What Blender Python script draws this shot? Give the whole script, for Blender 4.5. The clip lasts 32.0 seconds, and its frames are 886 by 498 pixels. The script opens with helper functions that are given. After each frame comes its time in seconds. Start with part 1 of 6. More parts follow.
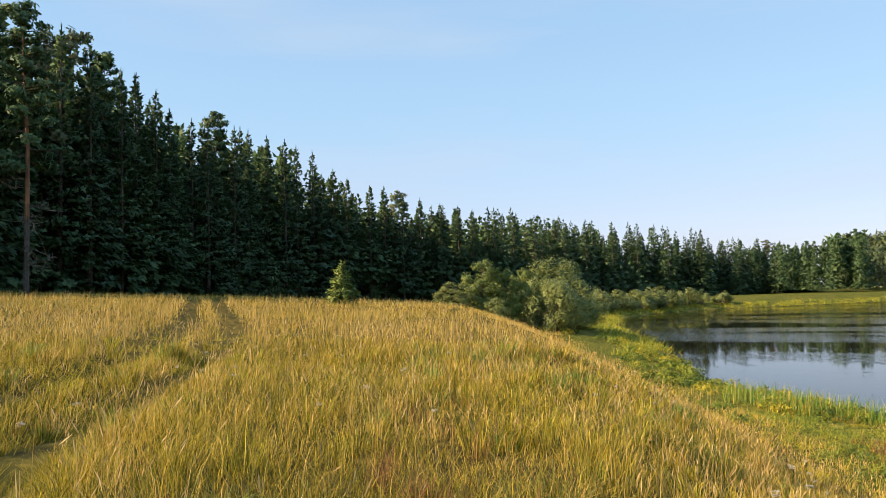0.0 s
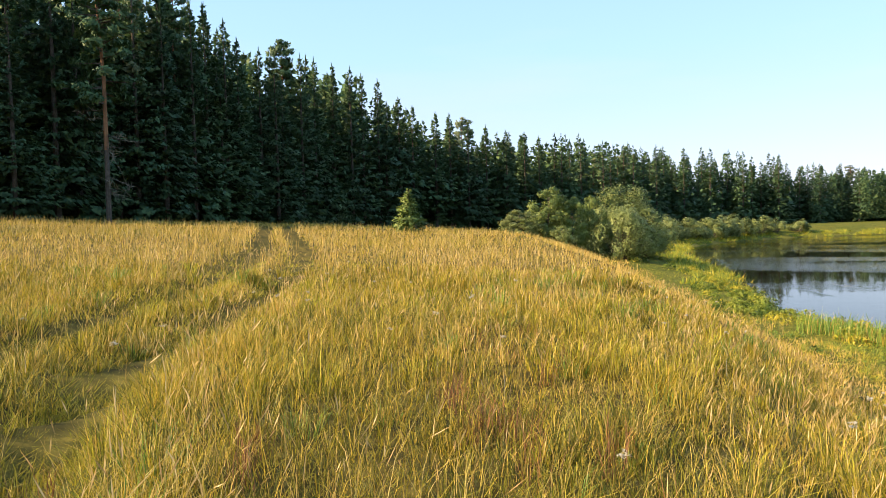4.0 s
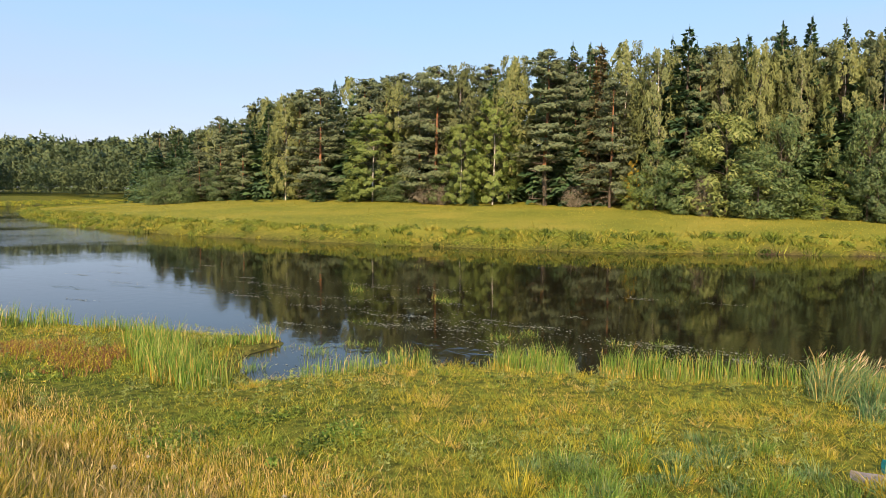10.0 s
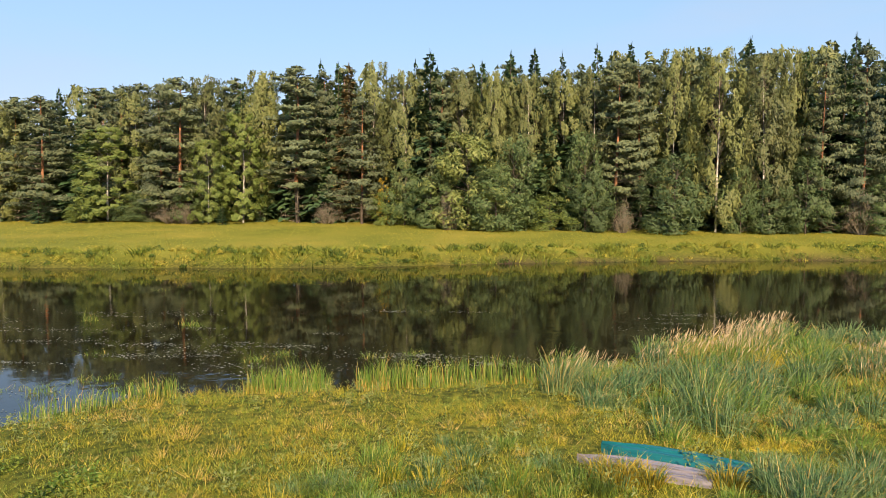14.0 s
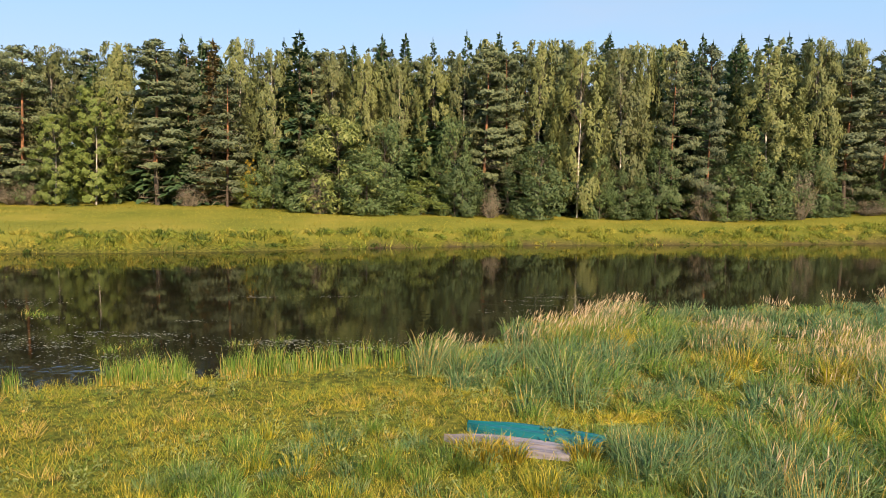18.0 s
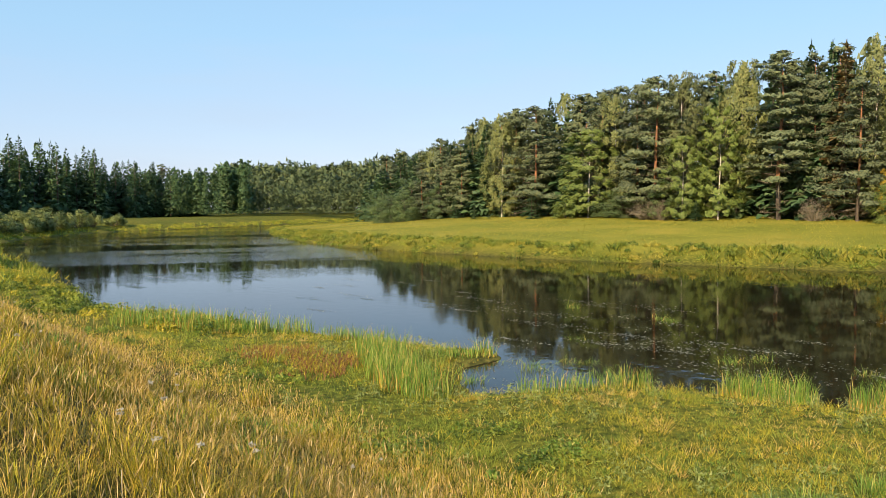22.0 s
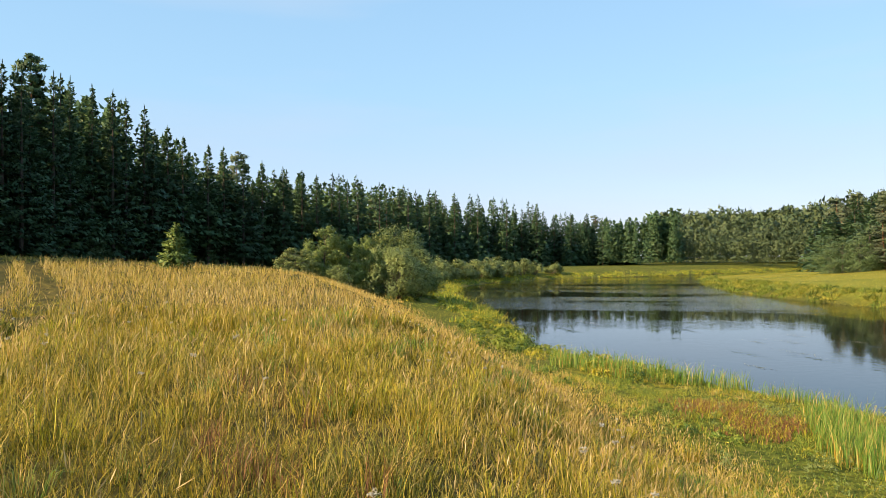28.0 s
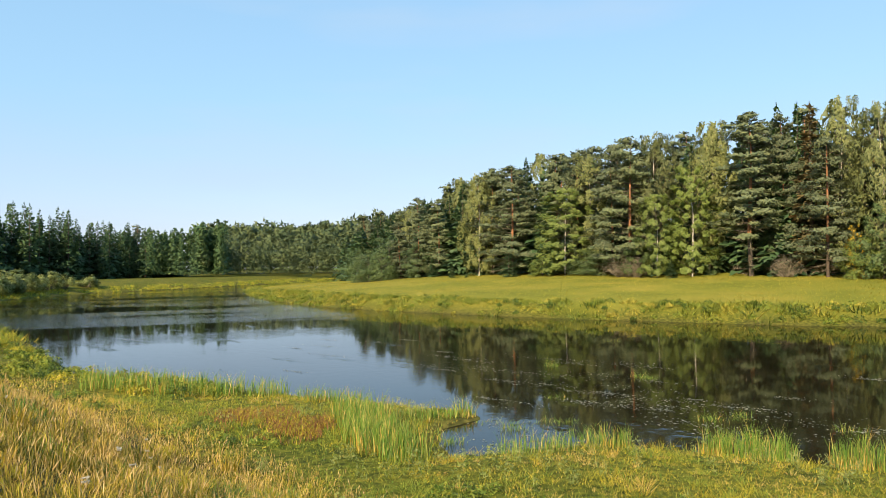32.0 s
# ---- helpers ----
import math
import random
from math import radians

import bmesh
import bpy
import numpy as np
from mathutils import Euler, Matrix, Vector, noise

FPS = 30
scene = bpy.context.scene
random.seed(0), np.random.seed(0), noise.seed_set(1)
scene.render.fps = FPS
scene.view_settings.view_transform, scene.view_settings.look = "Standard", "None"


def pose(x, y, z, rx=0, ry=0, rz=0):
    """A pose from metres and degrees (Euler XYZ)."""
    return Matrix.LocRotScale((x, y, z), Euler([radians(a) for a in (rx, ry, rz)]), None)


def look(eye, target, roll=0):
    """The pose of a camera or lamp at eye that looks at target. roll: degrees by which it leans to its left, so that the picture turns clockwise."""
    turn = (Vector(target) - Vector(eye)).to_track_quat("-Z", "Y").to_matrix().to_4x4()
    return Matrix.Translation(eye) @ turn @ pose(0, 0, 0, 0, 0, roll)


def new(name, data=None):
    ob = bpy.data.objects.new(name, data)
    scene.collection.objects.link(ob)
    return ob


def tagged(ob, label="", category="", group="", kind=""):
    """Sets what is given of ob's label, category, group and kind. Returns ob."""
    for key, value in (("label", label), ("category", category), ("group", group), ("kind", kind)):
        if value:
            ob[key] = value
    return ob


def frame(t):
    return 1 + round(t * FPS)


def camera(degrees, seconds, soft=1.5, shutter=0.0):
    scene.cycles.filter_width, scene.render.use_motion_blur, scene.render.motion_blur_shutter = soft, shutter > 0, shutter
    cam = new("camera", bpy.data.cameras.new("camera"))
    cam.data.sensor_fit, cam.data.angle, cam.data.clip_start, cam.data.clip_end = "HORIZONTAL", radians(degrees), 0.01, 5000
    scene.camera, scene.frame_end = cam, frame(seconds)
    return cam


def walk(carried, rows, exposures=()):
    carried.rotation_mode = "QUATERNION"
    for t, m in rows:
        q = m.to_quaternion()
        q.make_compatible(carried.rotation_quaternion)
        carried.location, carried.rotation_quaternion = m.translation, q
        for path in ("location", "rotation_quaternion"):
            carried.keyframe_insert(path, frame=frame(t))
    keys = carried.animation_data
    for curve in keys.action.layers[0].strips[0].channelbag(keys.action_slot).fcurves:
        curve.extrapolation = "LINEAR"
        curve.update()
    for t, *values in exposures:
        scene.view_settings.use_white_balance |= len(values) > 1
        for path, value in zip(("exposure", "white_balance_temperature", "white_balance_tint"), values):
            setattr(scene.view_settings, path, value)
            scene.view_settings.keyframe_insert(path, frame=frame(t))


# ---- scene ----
# The eye is EYE above the river's surface (z = 0); x to the right of the first view, y ahead.
EYE, REACH = 5.6, 0.3
cam = camera(62.24, 32.0, 0.6)
TURNS = [
    (0, 0.00, 3.48, 1.49), (0.5, 3.77, 2.85, 0.96), (1, 9.00, 1.13, 0.54), (1.5, 14.63, -0.33, 1.15),
    (2, 17.68, -1.67, 1.72), (2.5, 18.83, -2.44, 1.83), (3, 18.42, -2.83, 1.48), (3.5, 13.76, -2.41, 1.37),
    (4, 5.24, -2.01, 1.46), (4.5, -8.27, -2.14, 1.54), (6.5, -33.78, -1.15, 1.27), (7, -39.81, -2.69, 0.50),
    (7.5, -47.93, -4.57, 0.26), (8, -51.05, -5.03, 0.69), (8.5, -50.56, -4.49, 1.22), (9, -48.91, -4.13, 1.76),
    (9.5, -50.07, -3.84, 0.46), (10, -61.31, -4.50, -0.62), (10.5, -76.27, -4.02, -0.61), (11, -84.62, -3.60, -0.49),
    (11.5, -87.35, -4.05, -0.39), (12, -87.88, -4.29, -0.21), (12.5, -87.92, -4.46, -0.14), (13, -87.70, -4.40, -0.49),
    (13.5, -84.95, -3.64, -0.42), (14, -80.28, -3.11, 0.10), (14.5, -74.02, -2.88, 0.17), (16.5, -77.77, -3.57, -0.63),
    (17, -87.92, -3.61, -0.80), (17.5, -90.32, -4.07, -0.69), (18, -90.33, -4.29, -0.60), (18.5, -90.59, -4.51, -0.62),
    (19, -93.19, -6.07, -0.60), (19.5, -95.71, -7.26, -1.02), (20, -87.70, -6.04, -1.35), (20.5, -71.76, -4.97, -0.88),
    (21, -56.61, -3.91, 0.14), (21.5, -46.70, -2.94, 0.75), (22, -44.63, -3.26, 0.30), (22.5, -47.04, -3.84, -0.33),
    (23, -44.30, -2.60, -0.07), (23.5, -37.81, -1.20, 0.39), (24, -32.29, -0.45, 0.56), (24.5, -28.35, -0.02, 0.81),
    (25, -26.02, -0.15, 0.89), (25.5, -21.42, -0.78, 0.67), (26, -13.25, -0.93, 0.80), (26.5, -5.86, -0.53, 1.14),
    (28.5, -17.62, 1.19, 0.16), (29, -24.44, 0.65, -0.04), (29.5, -29.02, 0.55, -0.02), (30, -31.90, 0.34, -0.10),
    (30.5, -33.86, 0.84, -0.11), (31, -36.24, 1.35, 0.29), (31.5, -40.40, 1.46, 0.56), (32, -46.41, 1.31, 0.72),
]


def stand(yaw, pitch, roll):
    """The camera is held REACH ahead of the body that it turns round."""
    x, y = -REACH * math.sin(radians(yaw)), REACH * math.cos(radians(yaw))
    return pose(x, y, EYE, 0, 0, yaw) @ pose(0, 0, 0, 90 + pitch) @ pose(0, 0, 0, 0, 0, -roll)


walk(cam, [(t, stand(a, b, c)) for t, a, b, c in TURNS], [(0, 0.88, 6800, 11), (0.8, 0.94, 6850, 13), (1.9, 1.28, 6900, 16), (3.4, 1.36, 6750, 9), (4.4, 1.12, 6700, 10), (6.6, 0.82, 6500, 8),
                                                     (9, 0.80, 6500, 9), (11, 0.78, 6500, 12), (17.5, 0.78, 6500, 12), (19.2, 0.88, 6500, 14), (20, 1.04, 6500, 12), (21, 0.80, 6500, 7),
                                                     (26, 0.82, 6500, 5), (28.5, 0.92, 6550, 6), (30, 0.88, 6450, 5), (32, 0.86, 6450, 4)])

# ---- sky and sun ----
SUN_TURN, SUN_HEIGHT = 108, 29      # degrees: to the left of ahead, above the horizon
world = bpy.data.worlds.new("sky")
scene.world = world
world.use_nodes = True
wn = world.node_tree
sky = wn.nodes.new("ShaderNodeTexSky")
sky.sky_type, sky.sun_disc = "NISHITA", False
sky.sun_elevation, sky.sun_rotation = radians(SUN_HEIGHT), radians(-SUN_TURN)
sky.air_density, sky.dust_density, sky.ozone_density = 1.0, 0.6, 1.5
cool = wn.nodes.new("ShaderNodeMix")
cool.data_type, cool.blend_type = "RGBA", "MULTIPLY"
cool.inputs[0].default_value, cool.inputs[7].default_value = 1.0, (1.10, 0.97, 1.0, 1)
wn.links.new(sky.outputs[0], cool.inputs[6])
veil = wn.nodes.new("ShaderNodeMix")      # thin high cloud evens the sky out
veil.data_type = "RGBA"
veil.inputs[0].default_value = 0.80
wn.links.new(cool.outputs[2], veil.inputs[6])
where = wn.nodes.new("ShaderNodeTexCoord")
axes, haze, blue = wn.nodes.new("ShaderNodeSeparateXYZ"), wn.nodes.new("ShaderNodeValToRGB"), wn.nodes.new("ShaderNodeMix")
wn.links.new(where.outputs["Generated"], axes.inputs[0])
wn.links.new(axes.outputs["Z"], haze.inputs[0])
stops = haze.color_ramp.elements
stops[0].position, stops[0].color = 0.02, (2.16, 2.52, 3.42, 1)      # pale lilac haze low down, clearer blue above
stops[1].position, stops[1].color = 0.62, (1.10, 2.10, 3.50, 1)
stops.new(0.22).color = (1.60, 2.66, 3.70, 1)
wn.links.new(haze.outputs[0], veil.inputs[7])
drift, wisp = wn.nodes.new("ShaderNodeMapping"), wn.nodes.new("ShaderNodeTexNoise")      # faint streaks of high cloud
drift.inputs["Scale"].default_value, drift.inputs["Rotation"].default_value = (1.0, 1.6, 7.0), (0.12, 0.08, 0.5)
wisp.inputs["Scale"].default_value, wisp.inputs["Detail"].default_value = 1.7, 4
wn.links.new(where.outputs["Generated"], drift.inputs[0])
wn.links.new(drift.outputs[0], wisp.inputs["Vector"])
thin = wn.nodes.new("ShaderNodeMapRange")
for key, v in (("From Min", 0.48), ("From Max", 0.78), ("To Min", 0.0), ("To Max", 0.42)):
    thin.inputs[key].default_value = v
wn.links.new(wisp.outputs["Fac"], thin.inputs["Value"])
blue.data_type = "RGBA"
blue.inputs[7].default_value = (2.5, 2.85, 3.5, 1)
wn.links.new(thin.outputs[0], blue.inputs[0])
wn.links.new(veil.outputs[2], blue.inputs[6])
wn.links.new(blue.outputs[2], wn.nodes["Background"].inputs[0])
wn.nodes["Background"].inputs[1].default_value = 0.142
lamp = bpy.data.lights.new("sun", "SUN")
lamp.energy, lamp.angle, lamp.color = 5.0, radians(0.6), (1.0, 0.75, 0.48)
sun = new("sun", lamp)
sx, sy = -math.sin(radians(SUN_TURN)), math.cos(radians(SUN_TURN))
sun.matrix_world = look((sx * 300, sy * 300, 300 * math.tan(radians(SUN_HEIGHT))), (0, 0, 0))

# ---- materials ----


def material(name, rough=0.6, spec=0.3):
    m = bpy.data.materials.new(name)
    m.use_nodes = True
    b = m.node_tree.nodes["Principled BSDF"]
    b.inputs["Roughness"].default_value = rough
    b.inputs["Specular IOR Level"].default_value = spec
    return m, m.node_tree, b


def noise_node(tree, size, detail=3, rough=0.55, coords="Object"):
    tc, n = tree.nodes.new("ShaderNodeTexCoord"), tree.nodes.new("ShaderNodeTexNoise")
    n.inputs["Scale"].default_value, n.inputs["Detail"].default_value = 1 / size, detail
    n.inputs["Roughness"].default_value = rough
    tree.links.new(tc.outputs[coords], n.inputs["Vector"])
    return n


def ramp(tree, source, stops):
    r = tree.nodes.new("ShaderNodeValToRGB")
    e = r.color_ramp.elements
    e[0].position, e[0].color = stops[0][0], (*stops[0][1], 1)
    e[1].position, e[1].color = stops[-1][0], (*stops[-1][1], 1)
    for p, c in stops[1:-1]:
        e.new(p).color = (*c, 1)
    tree.links.new(source, r.inputs[0])
    return r


def mix(tree, kind, fac, a, b):
    n = tree.nodes.new("ShaderNodeMix")
    n.data_type, n.blend_type = "RGBA", kind
    for slot, v in ((0, fac), (6, a), (7, b)):
        if isinstance(v, (int, float)):
            n.inputs[slot].default_value = v
        elif isinstance(v, tuple):
            n.inputs[slot].default_value = (*v, 1)
        else:
            tree.links.new(v, n.inputs[slot])
    return n.outputs[2]


def bump(tree, b, source, strength=0.3, distance=0.02):
    n = tree.nodes.new("ShaderNodeBump")
    n.inputs["Strength"].default_value, n.inputs["Distance"].default_value = strength, distance
    tree.links.new(source, n.inputs["Height"])
    tree.links.new(n.outputs[0], b.inputs["Normal"])


def leafy(name, stops, through_light=0.35, rough=0.55, patch=None, patch_size=3.0, spec=0.25, own=0.0):
    """Blades and leaves: a colour for each, drifting over the place, with some light passing through."""
    m, tree, b = material(name, rough, spec)
    geo = tree.nodes.new("ShaderNodeNewGeometry")
    col = ramp(tree, geo.outputs["Random Per Island"], stops).outputs[0]
    if patch:
        n = noise_node(tree, patch_size, 3)
        fac = ramp(tree, n.outputs["Fac"], [(0.42, (0, 0, 0)), (0.62, (1, 1, 1))]).outputs[0]
        half = tree.nodes.new("ShaderNodeMath")
        half.operation = "MULTIPLY"
        half.inputs[1].default_value = 0.42
        tree.links.new(fac, half.inputs[0])
        col = mix(tree, "MIX", half.outputs[0], col, patch)
    if own:
        info = tree.nodes.new("ShaderNodeObjectInfo")
        shade = ramp(tree, info.outputs["Random"], [(0, (1 - own,) * 3), (0.5, (1, 1, 1 - own * 0.4)), (1, (1 + own * 0.3, 1 + own * 0.2, 1 - own * 0.5))]).outputs[0]
        col = mix(tree, "MULTIPLY", 1.0, col, shade)
    tree.links.new(col, b.inputs["Base Color"])
    tr = tree.nodes.new("ShaderNodeBsdfTranslucent")
    tree.links.new(col, tr.inputs["Color"])
    ms = tree.nodes.new("ShaderNodeMixShader")
    ms.inputs[0].default_value = through_light
    tree.links.new(b.outputs[0], ms.inputs[1])
    tree.links.new(tr.outputs[0], ms.inputs[2])
    tree.links.new(ms.outputs[0], tree.nodes["Material Output"].inputs["Surface"])
    return m


def plain(name, a, b2, size=0.3, rough=0.7, relief=0.3, spec=0.3, stretch=None):
    m, tree, b = material(name, rough, spec)
    n = noise_node(tree, size, 5)
    if stretch:
        mp = tree.nodes.new("ShaderNodeMapping")
        mp.inputs["Scale"].default_value = stretch
        tc = tree.nodes.new("ShaderNodeTexCoord")
        tree.links.new(tc.outputs["Object"], mp.inputs[0])
        tree.links.new(mp.outputs[0], n.inputs["Vector"])
    c = ramp(tree, n.outputs["Fac"], [(0.32, a), (0.68, b2)]).outputs[0]
    tree.links.new(c, b.inputs["Base Color"])
    if relief:
        bump(tree, b, n.outputs["Fac"], relief)
    return m


M_STRAW = leafy("straw_grass", [(0, (0.40, 0.25, 0.06)), (0.35, (0.57, 0.40, 0.115)), (0.75, (0.70, 0.53, 0.21)), (1, (0.50, 0.36, 0.08))], 0.34, 0.5, (0.60, 0.39, 0.07), 4.0)
M_MEADOW = leafy("meadow_grass", [(0, (0.045, 0.060, 0.006)), (0.3, (0.15, 0.160, 0.012)), (0.6, (0.36, 0.31, 0.028)), (0.88, (0.58, 0.41, 0.052)), (1, (0.70, 0.53, 0.15))], 0.32, 0.5, (0.48, 0.34, 0.03), 1.6)
M_GREEN = leafy("bank_grass", [(0, (0.10, 0.14, 0.012)), (0.45, (0.33, 0.33, 0.028)), (0.85, (0.56, 0.48, 0.050)), (1, (0.74, 0.56, 0.12))], 0.34, 0.5, (0.60, 0.46, 0.04), 1.7)
M_FARGRASS = leafy("far_bank_grass", [(0, (0.30, 0.31, 0.042)), (0.5, (0.38, 0.36, 0.050)), (1, (0.48, 0.42, 0.065))], 0.3, 0.6, (0.58, 0.45, 0.085), 7.0)
M_BANKSIDE = leafy("bankside_leaves", [(0, (0.12, 0.19, 0.028)), (0.5, (0.20, 0.27, 0.036)), (1, (0.34, 0.36, 0.055))], 0.3, 0.6, (0.34, 0.33, 0.045), 5.0)
M_REED = leafy("reed_blades", [(0, (0.09, 0.19, 0.03)), (0.55, (0.19, 0.31, 0.05)), (0.85, (0.34, 0.40, 0.08)), (1, (0.56, 0.50, 0.14))], 0.4, 0.45)
M_SEDGE = leafy("blue_green_sedge", [(0, (0.045, 0.110, 0.040)), (0.45, (0.105, 0.210, 0.078)), (0.8, (0.200, 0.300, 0.115)), (1, (0.42, 0.41, 0.19))], 0.26, 0.5, (0.22, 0.29, 0.09), 1.8)
M_PLUME = leafy("reed_plumes", [(0, (0.40, 0.29, 0.16)), (1, (0.70, 0.55, 0.34))], 0.4, 0.7)
M_SEEDS = leafy("grass_seed_heads", [(0, (0.36, 0.23, 0.09)), (0.6, (0.58, 0.41, 0.17)), (1, (0.74, 0.56, 0.28))], 0.34, 0.6)
M_LEAFDARK = leafy("dark_herb_leaves", [(0, (0.045, 0.085, 0.014)), (0.6, (0.100, 0.155, 0.024)), (1, (0.19, 0.24, 0.040))], 0.3, 0.5)
M_FLOWER = leafy("flower_heads", [(0, (0.36, 0.32, 0.22)), (1, (0.60, 0.56, 0.44))], 0.3, 0.7)
M_RUSSET = leafy("russet_stems", [(0, (0.12, 0.055, 0.025)), (1, (0.34, 0.17, 0.07))], 0.25, 0.6)
M_SPRUCE = leafy("spruce_needles", [(0, (0.044, 0.094, 0.048)), (0.6, (0.066, 0.126, 0.056)), (1, (0.108, 0.162, 0.062))], 0.20, 0.6, own=0.22)
M_PINE = leafy("pine_needles", [(0, (0.110, 0.148, 0.088)), (0.6, (0.150, 0.186, 0.104)), (1, (0.205, 0.228, 0.120))], 0.18, 0.6, own=0.24)
M_BIRCH = leafy("birch_leaves", [(0, (0.145, 0.178, 0.074)), (0.6, (0.190, 0.222, 0.090)), (1, (0.260, 0.275, 0.115))], 0.26, 0.5, own=0.26)
M_ALDER = leafy("alder_leaves", [(0, (0.085, 0.140, 0.060)), (0.6, (0.125, 0.185, 0.078)), (1, (0.180, 0.235, 0.100))], 0.30, 0.5, own=0.24)
M_OLIVE = leafy("olive_herbs", [(0, (0.035, 0.048, 0.008)), (0.5, (0.14, 0.14, 0.018)), (0.85, (0.30, 0.24, 0.04)), (1, (0.48, 0.38, 0.10))], 0.28, 0.55)
M_WILLOW = leafy("willow_leaves", [(0, (0.155, 0.205, 0.068)), (0.6, (0.225, 0.275, 0.092)), (1, (0.330, 0.360, 0.135))], 0.32, 0.5, own=0.14)
M_YOUNG = leafy("young_spruce_needles", [(0, (0.075, 0.125, 0.03)), (0.6, (0.13, 0.19, 0.045)), (1, (0.22, 0.27, 0.065))], 0.3, 0.55)
M_YOUNGPINE = leafy("young_pine_needles", [(0, (0.11, 0.165, 0.055)), (0.6, (0.17, 0.225, 0.075)), (1, (0.27, 0.31, 0.105))], 0.28, 0.55)
M_LIME = leafy("young_birch_leaves", [(0, (0.130, 0.190, 0.050)), (0.6, (0.180, 0.240, 0.064)), (1, (0.250, 0.300, 0.085))], 0.30, 0.5, own=0.15)
M_FARWOOD = leafy("far_mixed_leaves", [(0, (0.050, 0.085, 0.040)), (0.5, (0.078, 0.115, 0.050)), (1, (0.120, 0.150, 0.062))], 0.15, 0.6, (0.13, 0.155, 0.06), 12.0)
M_YELLOW = leafy("yellow_leaves", [(0, (0.22, 0.17, 0.02)), (0.6, (0.38, 0.27, 0.03)), (1, (0.52, 0.37, 0.04))], 0.3, 0.5)
M_DEAD = leafy("dry_twigs", [(0, (0.13, 0.115, 0.085)), (1, (0.27, 0.235, 0.17))], 0.1, 0.8)
M_RUST = leafy("rust_needles", [(0, (0.11, 0.085, 0.04)), (0.5, (0.14, 0.13, 0.06)), (1, (0.24, 0.17, 0.075))], 0.15, 0.7, own=0.1)
M_BARK = plain("grey_bark", (0.055, 0.042, 0.032), (0.13, 0.105, 0.085), 0.25, 0.9, 0.6)
M_PINEBARK = plain("orange_pine_bark", (0.13, 0.07, 0.04), (0.36, 0.17, 0.08), 0.9, 0.85, 0.6)
M_BIRCHBARK = plain("white_birch_bark", (0.22, 0.20, 0.17), (0.72, 0.69, 0.62), 0.35, 0.7, 0.3, stretch=(1, 1, 0.5))

# ---- the lie of the land ----
NEAR_SHORE = [(190, 232), (150, 222), (125, 208), (104, 198), (86, 190), (69, 184), (47, 163), (33, 139), (25, 105), (21, 72), (16.7, 50), (15, 42), (16.6, 34),
              (18.6, 27.5), (19.6, 23.5), (20.9, 19.0), (20.6, 17.9), (18.3, 17.6), (16.3, 15.6), (16.0, 14.9), (18, 13.6), (20, 12.2), (21, 10), (22.3, 5.5), (24, 1.2),
              (26, -0.8), (29.5, -3.5), (32.5, -8), (34.5, -14), (36, -22), (41, -40), (52, -75), (75, -130), (110, -200)]
FAR_SHORE = [(170, -200), (128, -130), (98, -73), (87, -40), (82, -12), (75, 7), (68, 22), (64, 40), (62.5, 56), (62, 72), (64, 87), (70, 107), (83, 138), (100, 168),
             (112, 180), (135, 196), (165, 210), (195, 215)]


def polyline_distance(x, y, line):
    """Distance of points to a line of straight stretches."""
    best = np.full(np.shape(x), 1e9)
    for (ax, ay), (bx, by) in zip(line[:-1], line[1:]):
        dx, dy = bx - ax, by - ay
        k = np.clip(((x - ax) * dx + (y - ay) * dy) / (dx * dx + dy * dy), 0, 1)
        best = np.minimum(best, np.hypot(x - ax - k * dx, y - ay - k * dy))
    return best


def in_polygon(x, y, line):
    inside = np.zeros(np.shape(x), bool)
    for (ax, ay), (bx, by) in zip(line, line[1:] + line[:1]):
        if ay != by:
            inside ^= ((ay > y) != (by > y)) & (x < (bx - ax) * (y - ay) / (by - ay) + ax)
    return inside


def step(a, b, v):
    k = np.clip((v - a) / (b - a), 0, 1)
    return k * k * (3 - 2 * k)


def waves(x, y, size, seed=0.0):
    """Soft swells between -1 and 1, the same at every build."""
    x, y = x / size + seed * 1.7, y / size - seed * 2.3
    return (np.sin(x * 2.1 + 1.3 * np.sin(y * 1.7 + seed)) + np.sin(y * 2.6 + 1.1 * np.sin(x * 1.9 - seed)) + np.sin((x + y) * 1.3 + seed * 3)) / 3


def mottle(x, y, size, seed=0):
    """Uneven blotches between -1 and 1, the same at every build."""
    total = 0.0
    for k, part_size in ((0.68, size), (0.32, size * 0.43)):
        u, v = np.asarray(x) / part_size + seed * 3.1, np.asarray(y) / part_size - seed * 5.3
        i, j = np.floor(u), np.floor(v)
        f, g = u - i, v - j
        f, g = f * f * (3 - 2 * f), g * g * (3 - 2 * g)

        def at(a, b):
            q = np.sin(a * 127.1 + b * 311.7 + seed * 74.7) * 43758.5453
            return (q - np.floor(q)) * 2 - 1
        total = total + k * (at(i, j) * (1 - f) * (1 - g) + at(i + 1, j) * f * (1 - g) + at(i, j + 1) * (1 - f) * g + at(i + 1, j + 1) * f * g)
    return total * 1.35


TRACK = [(-1.5, -6.0), (-2.9, 1.5), (-3.7, 3.7), (-4.1, 4.8), (-4.95, 7.4), (-5.3, 10.3), (-5.8, 15.2), (-6.75, 20.4), (-9.2, 29.2), (-14.5, 45.0), (-20.0, 62.0)]


def ruts(x, y):
    """How deep in one of the two wheel ruts of the track a point lies, 0 to 1."""
    d = polyline_distance(x, y, TRACK)
    return np.exp(-((d - 0.85) / 0.38) ** 2)


